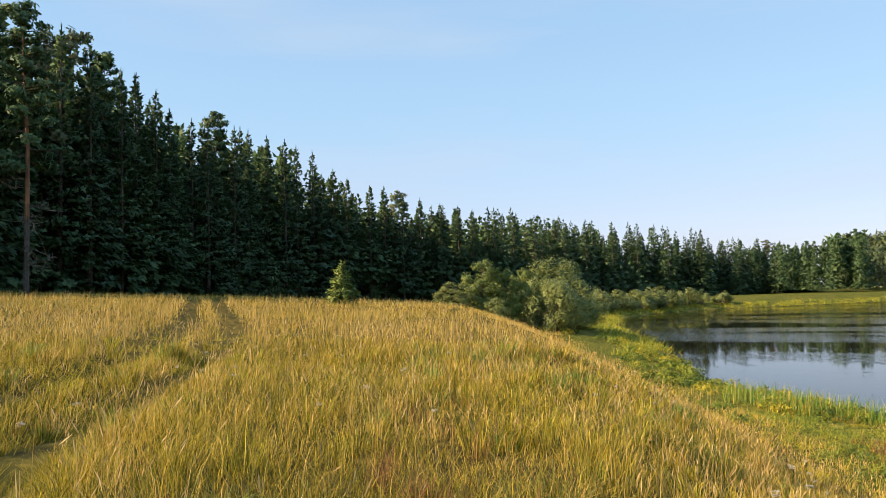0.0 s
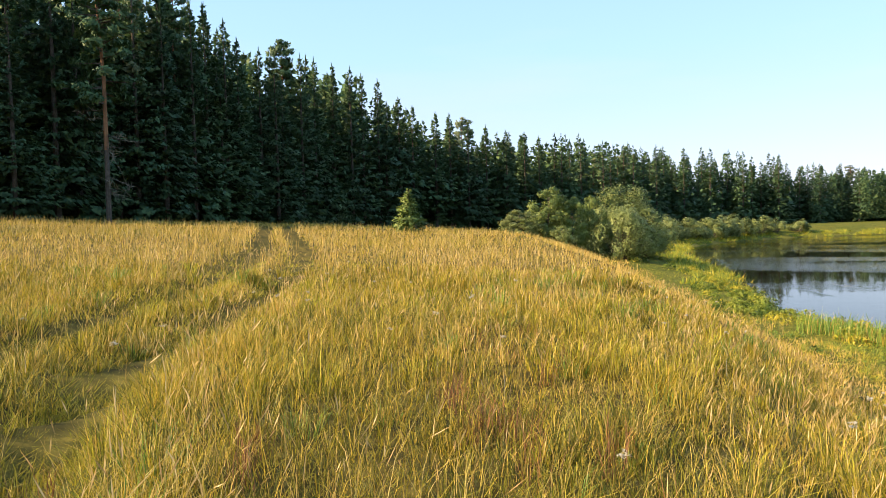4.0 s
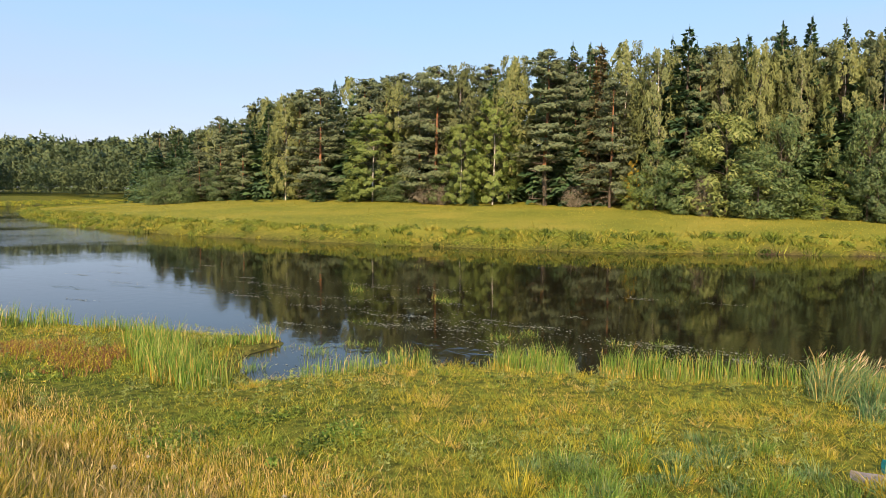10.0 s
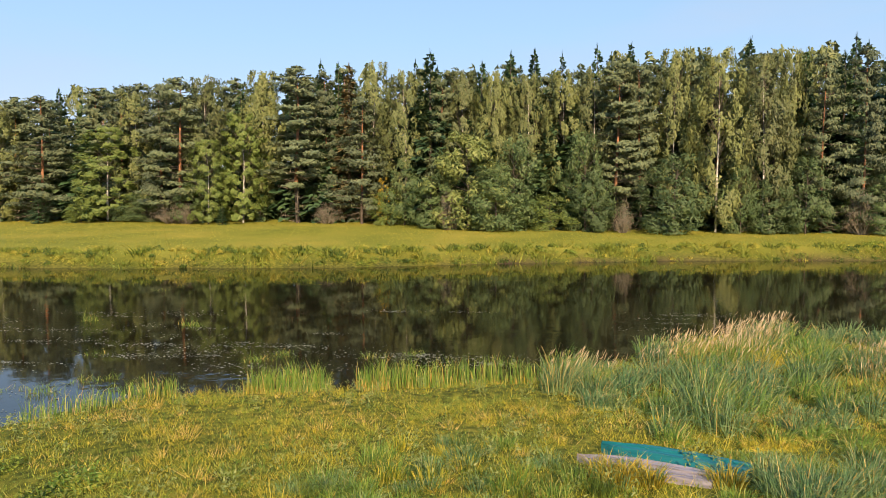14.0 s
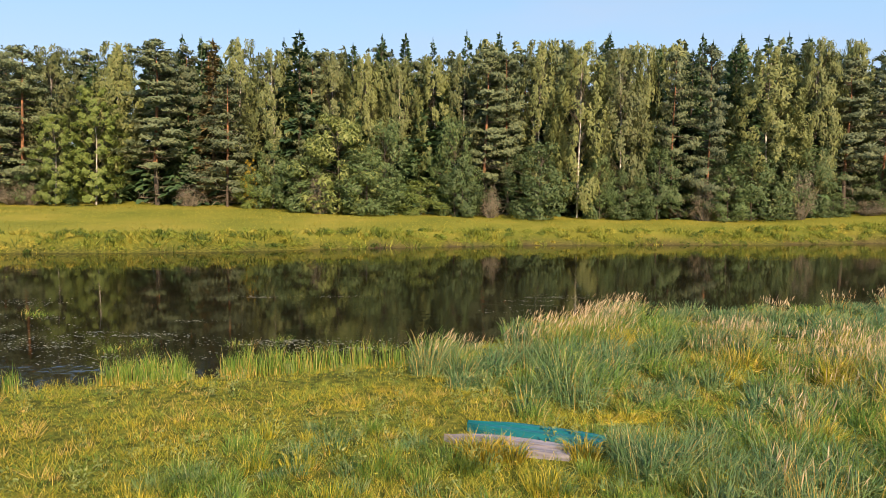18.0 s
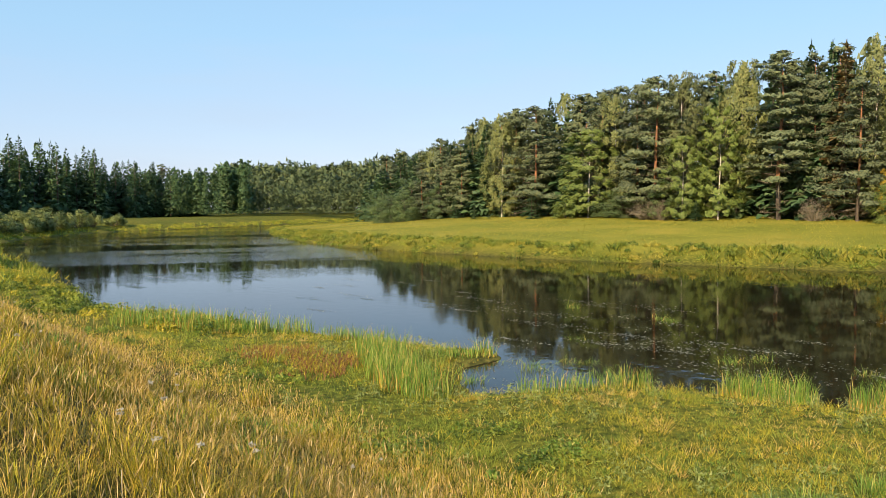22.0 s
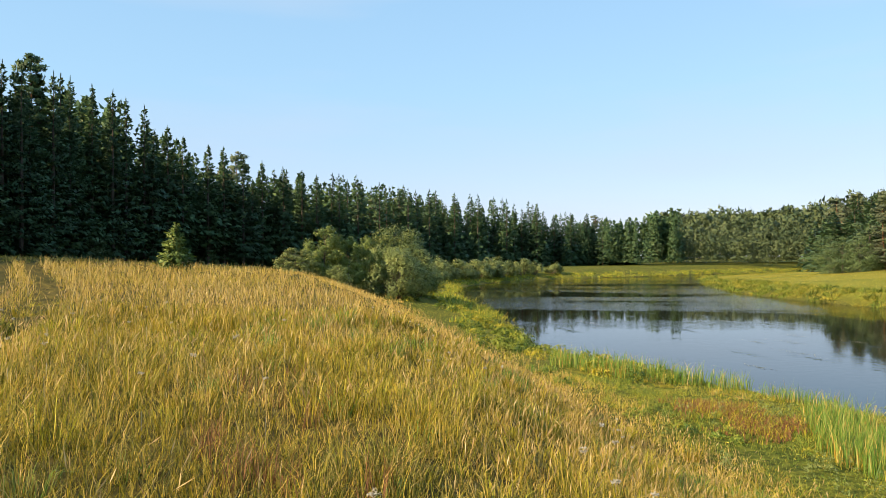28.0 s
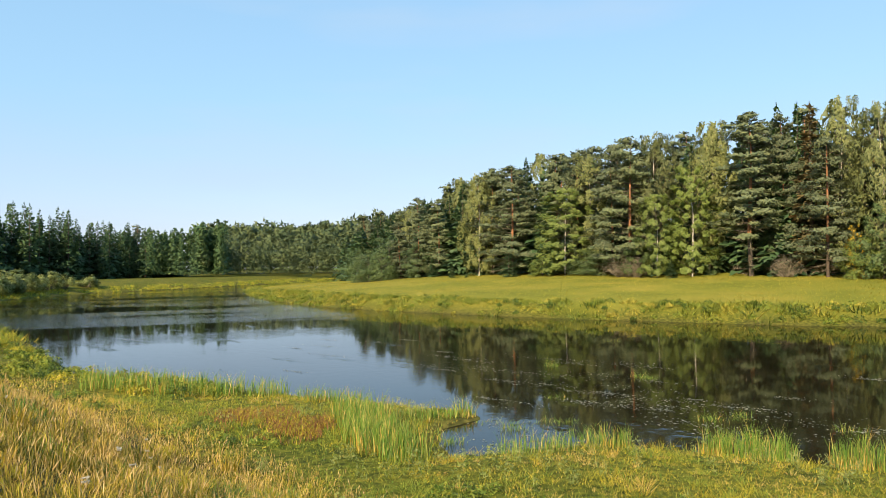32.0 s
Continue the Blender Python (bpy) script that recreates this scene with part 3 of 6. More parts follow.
def birch_meshes(seed, tall, wide, start, leaves, leaf=None, size=0.2, strands=150, girth=0.12, droop=1.0, bare=False):
    """A birch: pale slender stem, steep limbs, and leaves hanging in long curtains from their ends."""
    r = np.random.default_rng(seed)
    steps = (0, 0.3, 0.6, 1)
    pts = [(0.3 * math.sin(k * 4 + seed) * k, 0.25 * math.sin(k * 3 + seed * 2) * k, tall * k * 0.93 - 0.4 * (k == 0)) for k in steps]
    trunk = trunk_pieces(pts, [girth, girth * 0.8, girth * 0.5, 0.02])
    limbs, tops, sizes, outs = [], [], [], []
    for i in range(strands):
        k = start + (1 - start) * (i + r.uniform(0, 1)) / strands
        kk = (k - start) / (1 - start)
        reach = wide * (0.18 + 0.82 * math.sin(math.pi * min(1.0, 0.20 + 0.72 * kk)) ** 0.8) * r.uniform(0.25, 1.0) ** 0.6
        a = r.uniform(0, 2 * math.pi)
        at = np.array([np.interp(max(0.02, k * 0.90 - 0.05), steps, [p[j] for p in pts]) for j in range(3)])
        end = np.array([at[0] + math.cos(a) * reach, at[1] + math.sin(a) * reach, tall * min(1.0, k + 0.02)])
        if i % (1 if bare else 3) == 0:
            limbs.append(cone_stick(at, end, girth * 0.26, 0.012, 3))
        tops.append(end)
        sizes.append(r.uniform(0.6, 1.3) * (1 - 0.3 * kk))
        outs.append((math.cos(a), math.sin(a), 0))
    tops, sizes, outs = np.array(tops), np.array(sizes), np.array(outs)
    pick = r.choice(strands, leaves, p=sizes / sizes.sum())
    fall = r.uniform(0, 1, leaves)
    thick = (0.30 + 0.45 * np.sin(math.pi * np.clip(fall * 0.9 + 0.1, 0, 1))) * wide / 4.0
    off = ball(leaves, r, 0.3) * np.array([1, 1, 0.7])
    c = tops[pick] + off * thick[:, None] * sizes[pick][:, None]
    c[:, 2] -= fall ** 1.2 * droop * sizes[pick] * 2.1 * tall / 20
    c[:, 2] = np.maximum(c[:, 2], 0.3)
    face = off * 0.55 + outs[pick] * 0.7 + np.array([0, 0, 0.45]) * (1 - fall)[:, None] + r.normal(0, 0.15, off.shape)
    crown = leaf_quads(c, np.full(leaves, size), r, 1.5 + 0.6 * droop, droop, face)
    return [("trunk", soup("trunk", trunk, [M_BIRCHBARK])), ("branching", soup("branching", np.concatenate(limbs), [M_BARK])), ("crown", soup("crown", crown, [leaf or M_BIRCH], None, face))]


def broadleaf_meshes(seed, tall, wide, start, leaves, leaf, bark, size=0.3, hang=0.5, girth=0.17, clumps=46):
    """An alder: thin stem, rising limbs and a crown of leaf clumps with gaps."""
    r = np.random.default_rng(seed)
    pts = [(0.25 * math.sin(k * 4 + seed) * k, 0.2 * math.sin(k * 3 + seed * 2) * k, tall * k * 0.86 - 0.4 * (k == 0)) for k in (0, 0.3, 0.6, 1)]
    trunk = trunk_pieces(pts, [girth, girth * 0.75, girth * 0.45, 0.02])
    limbs, centres, sizes = [], [], []
    for i in range(clumps):
        k = start + (1 - start) * (i + r.uniform(0, 1)) / clumps
        kk = (k - start) / (1 - start)
        reach = wide * math.sin(math.pi * min(1.0, 0.22 + 0.70 * kk)) ** 0.75 * r.uniform(0.4, 1.0)
        a = r.uniform(0, 2 * math.pi)
        at = np.array([np.interp(k * 0.85, (0, 0.3, 0.6, 1), [p[j] for p in pts]) for j in range(3)])
        end = np.array([at[0] + math.cos(a) * reach, at[1] + math.sin(a) * reach, tall * k * 0.96])
        if i % 2 == 0:
            limbs.append(cone_stick(at, end, girth * 0.28, 0.012, 3))
        centres.append(end)
        sizes.append(wide * r.uniform(0.16, 0.34) * (1 - 0.35 * kk))
    centres, sizes = np.array(centres), np.array(sizes)
    pick = r.choice(len(centres), leaves, p=sizes ** 2 / (sizes ** 2).sum())
    off = ball(leaves, r, 0.4)
    c = centres[pick] + off * sizes[pick][:, None] * np.array([1, 1, 0.85 + hang * 0.5])
    axis = np.stack([centres[pick][:, 0], centres[pick][:, 1], np.full(leaves, 0.3)], 1) / wide
    face = off * 0.9 + axis * 0.6 + np.array([0, 0, 0.2]) + r.normal(0, 0.15, off.shape)
    c[:, 2] -= hang * r.uniform(0, 1, leaves) ** 2 * sizes[pick]
    c[:, 2] = np.maximum(c[:, 2], 0.1)
    crown = leaf_quads(c, np.full(leaves, size), r, 1.4 + 1.0 * hang, hang, face)
    return [("trunk", soup("trunk", trunk, [bark])), ("branching", soup("branching", np.concatenate(limbs), [bark])), ("crown", soup("crown", crown, [leaf], None, face))]


def bush_meshes(seed, tall, wide, leaves, leaf, size=0.26, clumps=40, bark=None):
    """A many-stemmed bush, leafy down to the ground."""
    r = np.random.default_rng(seed)
    limbs, centres, sizes = [], [], []
    for i in range(clumps):
        a, f = r.uniform(0, 2 * math.pi), r.uniform(0.05, 1) ** 0.5
        e = r.uniform(0.12, 1)
        out = wide * f * math.sqrt(max(0.05, 1 - (e * 0.9) ** 2)) * 0.85
        end = np.array([math.cos(a) * out, math.sin(a) * out, tall * e * (1 - 0.15 * f) * r.uniform(0.82, 0.98)])
        limbs.append(cone_stick((math.cos(a) * 0.2, math.sin(a) * 0.2, -0.3), end, 0.05, 0.012, 3))
        centres.append(end)
        sizes.append(min(tall, wide) * r.uniform(0.16, 0.30))
    centres, sizes = np.array(centres), np.array(sizes)
    pick = r.choice(len(centres), leaves, p=sizes ** 2 / (sizes ** 2).sum())
    off = ball(leaves, r, 0.45)
    c = centres[pick] + off * sizes[pick][:, None]
    face = off * 0.9 + centres[pick] / max(wide, tall) * 0.9 + r.normal(0, 0.15, off.shape)
    c[:, 2] = np.maximum(c[:, 2], 0.05)
    return [("branching", soup("branching", np.concatenate(limbs), [bark or M_BARK])), ("crown", soup("crown", leaf_quads(c, np.full(leaves, size), r, 1.5, 0, face), [leaf], None, face))]


def plant(kind, meshes, x, y, scale=1.0, turn=0.0, label="", category="tree", group="", slim=1.0, sink=0.0):
    ob = new(kind)
    ob.matrix_basis = Matrix.LocRotScale((x, y, float(height(x, y)) - sink), Euler((0, 0, turn)), (scale * slim, scale * slim, scale))
    for name, me in meshes:
        piece = part(name, me, None, ob)
        if name in ("crown", "branching", "deadwood"):
            piece["kind"] = "stuff"
    return tagged(ob, label, category, group)


SPRUCES = [spruce_meshes(10 + i, 22, w, bare, 5000, size=0.68) for i, (w, bare) in enumerate(((4.3, 0.03), (3.8, 0.05), (4.6, 0.02), (3.5, 0.08)))]
SPRUCES_BACK = [spruce_meshes(20 + i, 22, w, bare, 2000, size=1.05) for i, (w, bare) in enumerate(((4.2, 0.20), (3.6, 0.26), (4.5, 0.16)))]
SPRUCES_FAR = [spruce_meshes(26 + i, 22, w, 0.04, 1250, size=1.45) for i, w in enumerate((5.2, 4.4, 5.8))]
SPRUCES_DEEP = [spruce_meshes(24 + i, 22, 5.0, 0.01, 800, size=2.2) for i in range(2)]
PINES = [pine_meshes(30 + i, 23, w, s, 9400, size=0.295, limbs_up=72, low=0.03, dead=16) for i, (w, s) in enumerate(((4.4, 0.13), (3.6, 0.24), (4.6, 0.10), (4.8, 0.08)))]
PINES_BACK = [pine_meshes(40 + i, 23, w, s, 3400, size=0.42, limbs_up=44, dead=0) for i, (w, s) in enumerate(((4.2, 0.36), (3.8, 0.42)))]
BIRCHES = [birch_meshes(50 + i, 20, w, s, 9400, size=0.235, strands=190) for i, (w, s) in enumerate(((3.7, 0.10), (4.1, 0.16), (3.4, 0.08)))]
BIRCHES_BACK = [birch_meshes(60 + i, 20, w, 0.30, 3200, size=0.36, strands=100) for i, w in enumerate((3.8, 4.2))]
YOUNG_BIRCHES = [birch_meshes(65 + i, 12, w, 0.04, 8500, M_LIME, 0.20, 170, 0.08, 0.35) for i, w in enumerate((3.0, 2.6))]
ALDERS = [broadleaf_meshes(70 + i, 8, w, 0.02, 5200, M_ALDER, M_BARK, 0.20, 0.15, 0.1, 70) for i, w in enumerate((3.3, 3.9, 2.9))]
SALLOWS = [broadleaf_meshes(73 + i, 8, w, 0.02, 7000, M_WILLOW, M_BARK, 0.215, 0.15, 0.08, 80) for i, w in enumerate((3.9, 3.3))]
BRUSH = [broadleaf_meshes(75 + i, 8, w, 0.02, 1300, M_ALDER, M_BARK, 0.42, 0.2, 0.1, 34) for i, w in enumerate((3.2, 3.7))]
WILLOWS = [bush_meshes(80 + i, t, w, 8200, M_WILLOW, 0.16, 44) for i, (t, w) in enumerate(((6.2, 4.2), (5.4, 3.6), (4.2, 3.0)))]
WILLOWS_FAR = [bush_meshes(84 + i, t, w, 3000, M_WILLOW, 0.28, 26) for i, (t, w) in enumerate(((5.4, 4.0), (4.2, 3.2)))]
YOUNG_BUSH = broadleaf_meshes(78, 8, 3.6, 0.02, 5200, M_LIME, M_BARK, 0.19, 0.1, 0.1, 60)
RUSTY = spruce_meshes(95, 22, 2.6, 0.05, 2600, mat=M_RUST)

R = random.Random(5)
SPRUCE_L, PINE_L = "tall dark green spruce at the edge of the wood", "tall pine with orange trunk and ragged green crown"
BIRCH_L, ALDER_L = "slender birch with pale trunk and hanging green leaves", "leafy green alder bush at the foot of the wood"
LABEL = {"spruce": SPRUCE_L, "pine": PINE_L, "birch": BIRCH_L, "alder": ALDER_L}
NATIVE = {"spruce": 22, "pine": 23, "birch": 20, "young_birch": 12, "alder": 8}


def along(line, s):
    """The point at the fraction s of a line of straight stretches, and the normal to its right."""
    d = [0]
    for (ax, ay), (bx, by) in zip(line[:-1], line[1:]):
        d.append(d[-1] + math.hypot(bx - ax, by - ay))
    at = s * d[-1]
    i = max(j for j in range(len(line) - 1) if d[j] <= at + 1e-9)
    k = (at - d[i]) / (d[i + 1] - d[i])
    (ax, ay), (bx, by) = line[i], line[i + 1]
    ln = d[i + 1] - d[i]
    return ax + (bx - ax) * k, ay + (by - ay) * k, (by - ay) / ln, -(bx - ax) / ln


LEFT_G, RIGHT_G = "wood beside the meadow", "wood beyond the river"


BREADTH = {}


def breadth(meshes):
    """How far a crown reaches out from its trunk."""
    me = dict(meshes)["crown"]
    if me.name not in BREADTH:
        co = np.empty(len(me.vertices) * 3, np.float32)
        me.vertices.foreach_get("co", co)
        BREADTH[me.name] = float(np.percentile(np.hypot(co[0::3], co[1::3]), 93))
    return BREADTH[me.name]


def rising(kind, meshes, x, y, top, group, label="", least=0.0, half=None, category=""):
    """A tree whose tip stands that many degrees above the eye's level; half is how far its crown reaches out."""
    tall = EYE + math.hypot(x, y) * math.tan(radians(top)) - float(height(x, y))
    tall = max(tall, least)
    s = tall / NATIVE[kind]
    slim = half / (breadth(meshes) * s) if half else (1 / s) ** 0.5
    return plant(kind, meshes, x, y, s, R.uniform(0, 6.28), label or LABEL[kind], category or kind, group, min(1.9, max(0.6, slim)))


def depths(name, spots, label):
    """Trees added inside a wood to fill it, joined: spots are (x, y, tall)."""
    tris, faces = [], []
    for i, (x, y, tall) in enumerate(spots):
        me = dict(SPRUCES_DEEP[i % 2])["crown"]
        co = np.empty(len(me.vertices) * 3, np.float32)
        me.vertices.foreach_get("co", co)
        c, sn = math.cos(i * 1.3), math.sin(i * 1.3)
        t = (co.reshape(-1, 3, 3) @ np.array([[c, sn, 0], [-sn, c, 0], [0, 0, 1]])) * np.array([1, 1, tall / 22])
        f = t.mean(1) * np.array([1, 1, 0])
        faces.append(f / (np.linalg.norm(f, axis=1)[:, None] + 1e-9) + np.array([0, 0, 0.6]) + R2.normal(0, 0.2, f.shape))
        tris.append(t + np.array([x, y, float(height(x, y))]))
    return tagged(new(name, soup(name, np.concatenate(tris), [M_SPRUCE], None, np.concatenate(faces))), label, "woods", kind="stuff")


R2 = np.random.default_rng(12)


def bearing(a, d):
    return -math.sin(radians(a)) * d, math.cos(radians(a)) * d


# how high the woods stand against the sky: bearing (left positive), degrees
SKY_A = (-130, -122, -108, -94, -79, -71, -62, -54, -48, -43.6, -41, -37, -32, -28.2, -27.4, -25.4, -22, -16.4, -11.5, -8, -2.2, 0.9, 3.7, 8, 9.9, 12.2, 14.6, 19.4, 22.4, 24.5, 30, 36, 60)
SKY_E = (9.2, 9.8, 11.2, 11.7, 11.0, 10.6, 9.6, 8.7, 7.0, 4.6, 4.25, 3.75, 3.55, 3.5, 2.95, 2.87, 3.5, 4.75, 5.15, 5.9, 6.6, 7.2, 7.9, 9.4, 10.8, 11.8, 12.2, 13.3, 15.6, 17.3, 19.6, 22.0, 22.5)


def skyline(x, y):
    return float(np.interp(math.degrees(math.atan2(-x, y)), SKY_A, SKY_E))


# the wood on the near side, from beside the meadow to the far bend
WOOD_LEFT = [(-62, 47), (-44, 60), (-37, 84), (-31, 108), (-20, 130), (8, 165), (30, 198), (62, 240), (112, 272), (150, 292)]
# the last three rows are added behind the edge to block sun and sky
inner = []
for row, (count, back, reach) in enumerate(((84, 0, 1), (64, 4.5, 1), (56, 9.5, 1), (74, 7, 1), (48, 16, 0.7), (30, 26, 0.36))):
    for i in range(count):
        x, y, nx, ny = along(WOOD_LEFT, (i + R.uniform(0.1, 0.9)) / count * reach)
        o = back + R.uniform(-1.8, 1.8)
        x, y = x - nx * o, y - ny * o
        top = skyline(x, y) * (R.uniform(0.55, 0.90), R.uniform(0.74, 1.03), R.uniform(0.80, 1.04), R.uniform(0.60, 0.88), R.uniform(0.86, 0.98), R.uniform(0.86, 0.98))[row]
        if row > 2:
            inner.append((x, y, max(11, EYE + math.hypot(x, y) * math.tan(radians(top)) - float(height(x, y)))))
            continue
        kind = "spruce" if row == 0 or R.random() < 0.90 else "pine"
        meshes = R.choice({"spruce": SPRUCES_FAR if math.hypot(x, y) > 150 else SPRUCES if row == 0 else SPRUCES_BACK, "pine": PINES_BACK}[kind])
        rising(kind, meshes, x, y, top, LEFT_G, least=11)
# the tallest, which make the skyline
for i, a in enumerate((33, 31, 27.5, 26, 23.8, 22.6, 21.4, 20.2, 19, 17.9, 15.8, 14.6, 13.4, 12.2, 11, 9.9, 8.6, 7.2, 5.8, 4.4, 3, 1.6, 0.3, -1.2, -2.6, -4.2, -5.8, -7.4, -9.2, -11, -13, -15, -17.2, -19.6, -22, -24.4)):
    near = min((math.hypot(*along(WOOD_LEFT, k / 200)[:2]) for k in range(201) if abs(math.degrees(math.atan2(-along(WOOD_LEFT, k / 200)[0], along(WOOD_LEFT, k / 200)[1])) - a) < 2.5), default=75)
    x, y = bearing(a + R.uniform(-0.3, 0.3), near + R.uniform(2.5, 5))
    rising("spruce", R.choice(SPRUCES if a > 10 else SPRUCES_BACK if a > -4 else SPRUCES_FAR), x, y, skyline(x, y) * R.uniform(0.97, 1.03), LEFT_G, least=11)
depths("wood_depths", inner, "added inner spruces that block sun and sky behind the wood's edge")
for i in range(30):
    x, y, nx, ny = along(WOOD_LEFT, R.uniform(0, 0.6))
    o = R.uniform(-3.0, 1)
    if i % 2:
        plant("spruce_sapling", R.choice(SPRUCES_BACK), x - nx * o, y - ny * o, R.uniform(0.10, 0.26), R.uniform(0, 6), "young spruce in the shade of the wood", "spruce", "saplings at the wood's edge", 1.5)
    else:
        plant("alder", R.choice(BRUSH), x - nx * o, y - ny * o, R.uniform(0.25, 0.55), R.uniform(0, 6), "dark leafy bush at the foot of the spruces", "bush", "bushes at the wood's edge", 1.3)
x, y = bearing(45.8, 50)
rising("pine", pine_meshes(34, 23, 4.3, 0.28, 9000, 0.12, 0.34, M_YOUNGPINE, 96, 7, 0.95), x, y, 11.85, "", "young sunlit pine at the edge of the dark wood", half=2.9)
x, y = bearing(39.6, 49)
plant("spruce_sapling", SPRUCES[0], x, y, 0.165, 0, "small spruce sapling before the dark wood", "spruce", "", 1.2)
# spruce needles on these pines: a darker colour in place of the wood's shade
PINES_TALL = [pine_meshes(36 + i, 23, 3.1, 0.40, 7000, 0.06, 0.29, M_SPRUCE, 60, 16) for i in range(2)]
for i, (a, d, top, half) in enumerate(((29.4, 74, 20.2, 3.0), (25.0, 94, 17.5, 3.2), (17.0, 110, 14.05, 3.0))):
    x, y = bearing(a, d)
    rising("pine", PINES_TALL[i % 2], x, y, top, LEFT_G, half=half)

# the wood beyond the river: bearing, distance, height above the eye in degrees, reach of the crown
PINES_AT = [(-60.6, 125, 9.4, 5.8), (-69.1, 118, 10.5, 5.0), (-71.5, 121, 10.3, 3.3), (-74.0, 114, 8.5, 4.6), (-80.1, 113, 9.9, 3.1), (-93.5, 107, 10.9, 3.8),
            (-95.3, 110, 10.7, 3.7), (-107.4, 113, 10.5, 3.5), (-110.0, 114, 10.7, 3.5), (-118.8, 128, 9.2, 4.1), (-120.9, 132, 8.7, 4.1), (-46.1, 163, 5.2, 4.0),
            (-51.8, 144, 7.6, 5.8), (-50.2, 153, 7.4, 3.8), (-56.8, 135, 8.7, 4.0), (-59.4, 128, 8.9, 4.9), (-44.5, 170, 5.3, 3.4), (-55.3, 143, 8.3, 4.0)]
BIRCHES_AT = [(-62.6, 120, 5.0, 3.3), (-65.1, 119, 7.0, 3.7), (-62.5, 128, 9.5, 4.7), (-66.6, 126, 10.2, 4.1), (-75.0, 120, 11.0, 3.9), (-77.4, 115, 10.4, 4.1),
              (-81.8, 114, 10.4, 3.3), (-84.3, 112, 10.3, 3.3), (-86.9, 113, 10.1, 3.3), (-89.5, 112, 10.3, 3.6), (-91.9, 112, 10.4, 3.3), (-94.1, 115, 10.8, 3.9),
              (-97.6, 111, 11.5, 3.6), (-100.6, 108, 11.3, 4.3), (-103.7, 110, 10.8, 4.2), (-105.4, 115, 10.8, 2.5), (-113.9, 121, 10.1, 5.6), (-116.9, 127, 10.6, 4.1),
              (-57.8, 133, 8.2, 4.3), (-116.8, 128, 10.3, 3.5), (-119.1, 135, 10.4, 2.7), (-123.6, 144, 9.4, 6.4), (-49.2, 152, 6.5, 4.2), (-55.8, 131, 5.6, 5.1)]
SPRUCES_AT = [(-71.0, 122, 11.1, 3.3), (-72.3, 122, 11.0, 2.6), (-79.3, 114, 11.9, 4.0), (-78.2, 120, 11.3, 2.6), (-85.5, 116, 11.8, 3.1), (-87.3, 116, 11.9, 3.1),
              (-92.0, 115, 12.1, 3.3), (-94.5, 117, 12.1, 3.1), (-106.3, 117, 10.8, 2.2), (-115.0, 130, 11.2, 3.4), (-109.3, 122, 11.5, 3.3), (-102.7, 118, 11.8, 3.7),
              (-111.9, 125, 11.3, 4.5), (-113.7, 128, 11.1, 4.3), (-116.2, 133, 10.9, 3.9), (-89.4, 117, 11.6, 3.1), (-83.3, 116, 11.1, 3.6), (-79.9, 118, 10.8, 2.8),
              (-122.1, 144, 10.8, 3.7), (-124.6, 151, 10.2, 4.3)]
ALDERS_AT = [(-77.3, 111, 3.8, 3.1), (-82.2, 107, 6.0, 6.2), (-85.7, 107, 5.6, 5.0), (-79.4, 107, 2.7, 3.8), (-84.4, 103, 3.5, 4.9), (-91.2, 105, 6.0, 3.9),
             (-91.8, 103, 3.0, 3.3), (-97.7, 104, 4.1, 4.8), (-102.3, 107, 3.2, 3.0), (-104.2, 108, 2.3, 3.0), (-106.5, 110, 3.7, 3.1), (-113.0, 117, 4.1, 5.0),
             (-111.4, 113, 2.2, 3.5), (-114.9, 121, 3.8, 3.7), (-116.9, 124, 3.5, 4.0), (-123.4, 136, 3.2, 3.8), (-125.7, 141, 1.7, 2.4), (-121.0, 132, 2.4, 3.6),
             (-44.3, 166, 1.8, 3.6), (-42.3, 183, 2.3, 7.0), (-40.1, 204, 1.4, 6.3), (-61.3, 123, 2.0, 2.8)]
BUSHES_AT = [(-88.6, 104, 1.1, 4.2), (-57.4, 129, 1.2, 3.4), (-83.7, 104, 0.6, 4.0), (-118.2, 125, 0.4, 2.9), (-76.0, 111, 1.8, 2.6), (-81.1, 105, -0.1, 4.9),
             (-54.1, 134, 0.6, 2.7), (-58.4, 128, 1.0, 3.9)]
SAPLINGS_AT = [(-51.5, 138, 1.4, 2.3), (-47.1, 150, 0.2, 1.2), (-48.2, 146, -0.5, 1.1), (-45.6, 160, 0.7, 1.7), (-63.6, 117, 0.4, 1.8)]
BROWN_AT = [(-60.0, 124, 0.9, 4.8), (-61.2, 122, 0.6, 2.8), (-71.4, 115, 0.7, 3.5), (-94.0, 104, 0.6, 2.4), (-109.9, 112, 1.4, 3.4), (-116.2, 120, 2.2, 3.3),
            (-80.7, 105, 1.9, 2.4), (-120.3, 129, 0.0, 4.0)]
for kind, meshes, places in (("pine", PINES, PINES_AT), ("birch", BIRCHES, BIRCHES_AT), ("spruce", SPRUCES_BACK, SPRUCES_AT), ("alder", ALDERS, ALDERS_AT)):
    for i, (a, d, top, half) in enumerate(places):
        x, y = bearing(a, d)
        choice, name, label = meshes[(i * 7 + 2) % len(meshes)], kind, ""
        if kind == "birch" and top < 7.1 and a < -55:
            choice, name, label = YOUNG_BIRCHES[i % 2], "young_birch", "young bright green birch before the taller trees"
        if kind == "alder" and -83 < a < -82:
            choice, label = SALLOWS[i % 2], "broad grey-green sallow at the foot of the wood"
        rising(name, choice, x, y, top, RIGHT_G, label, half=half, category=kind)
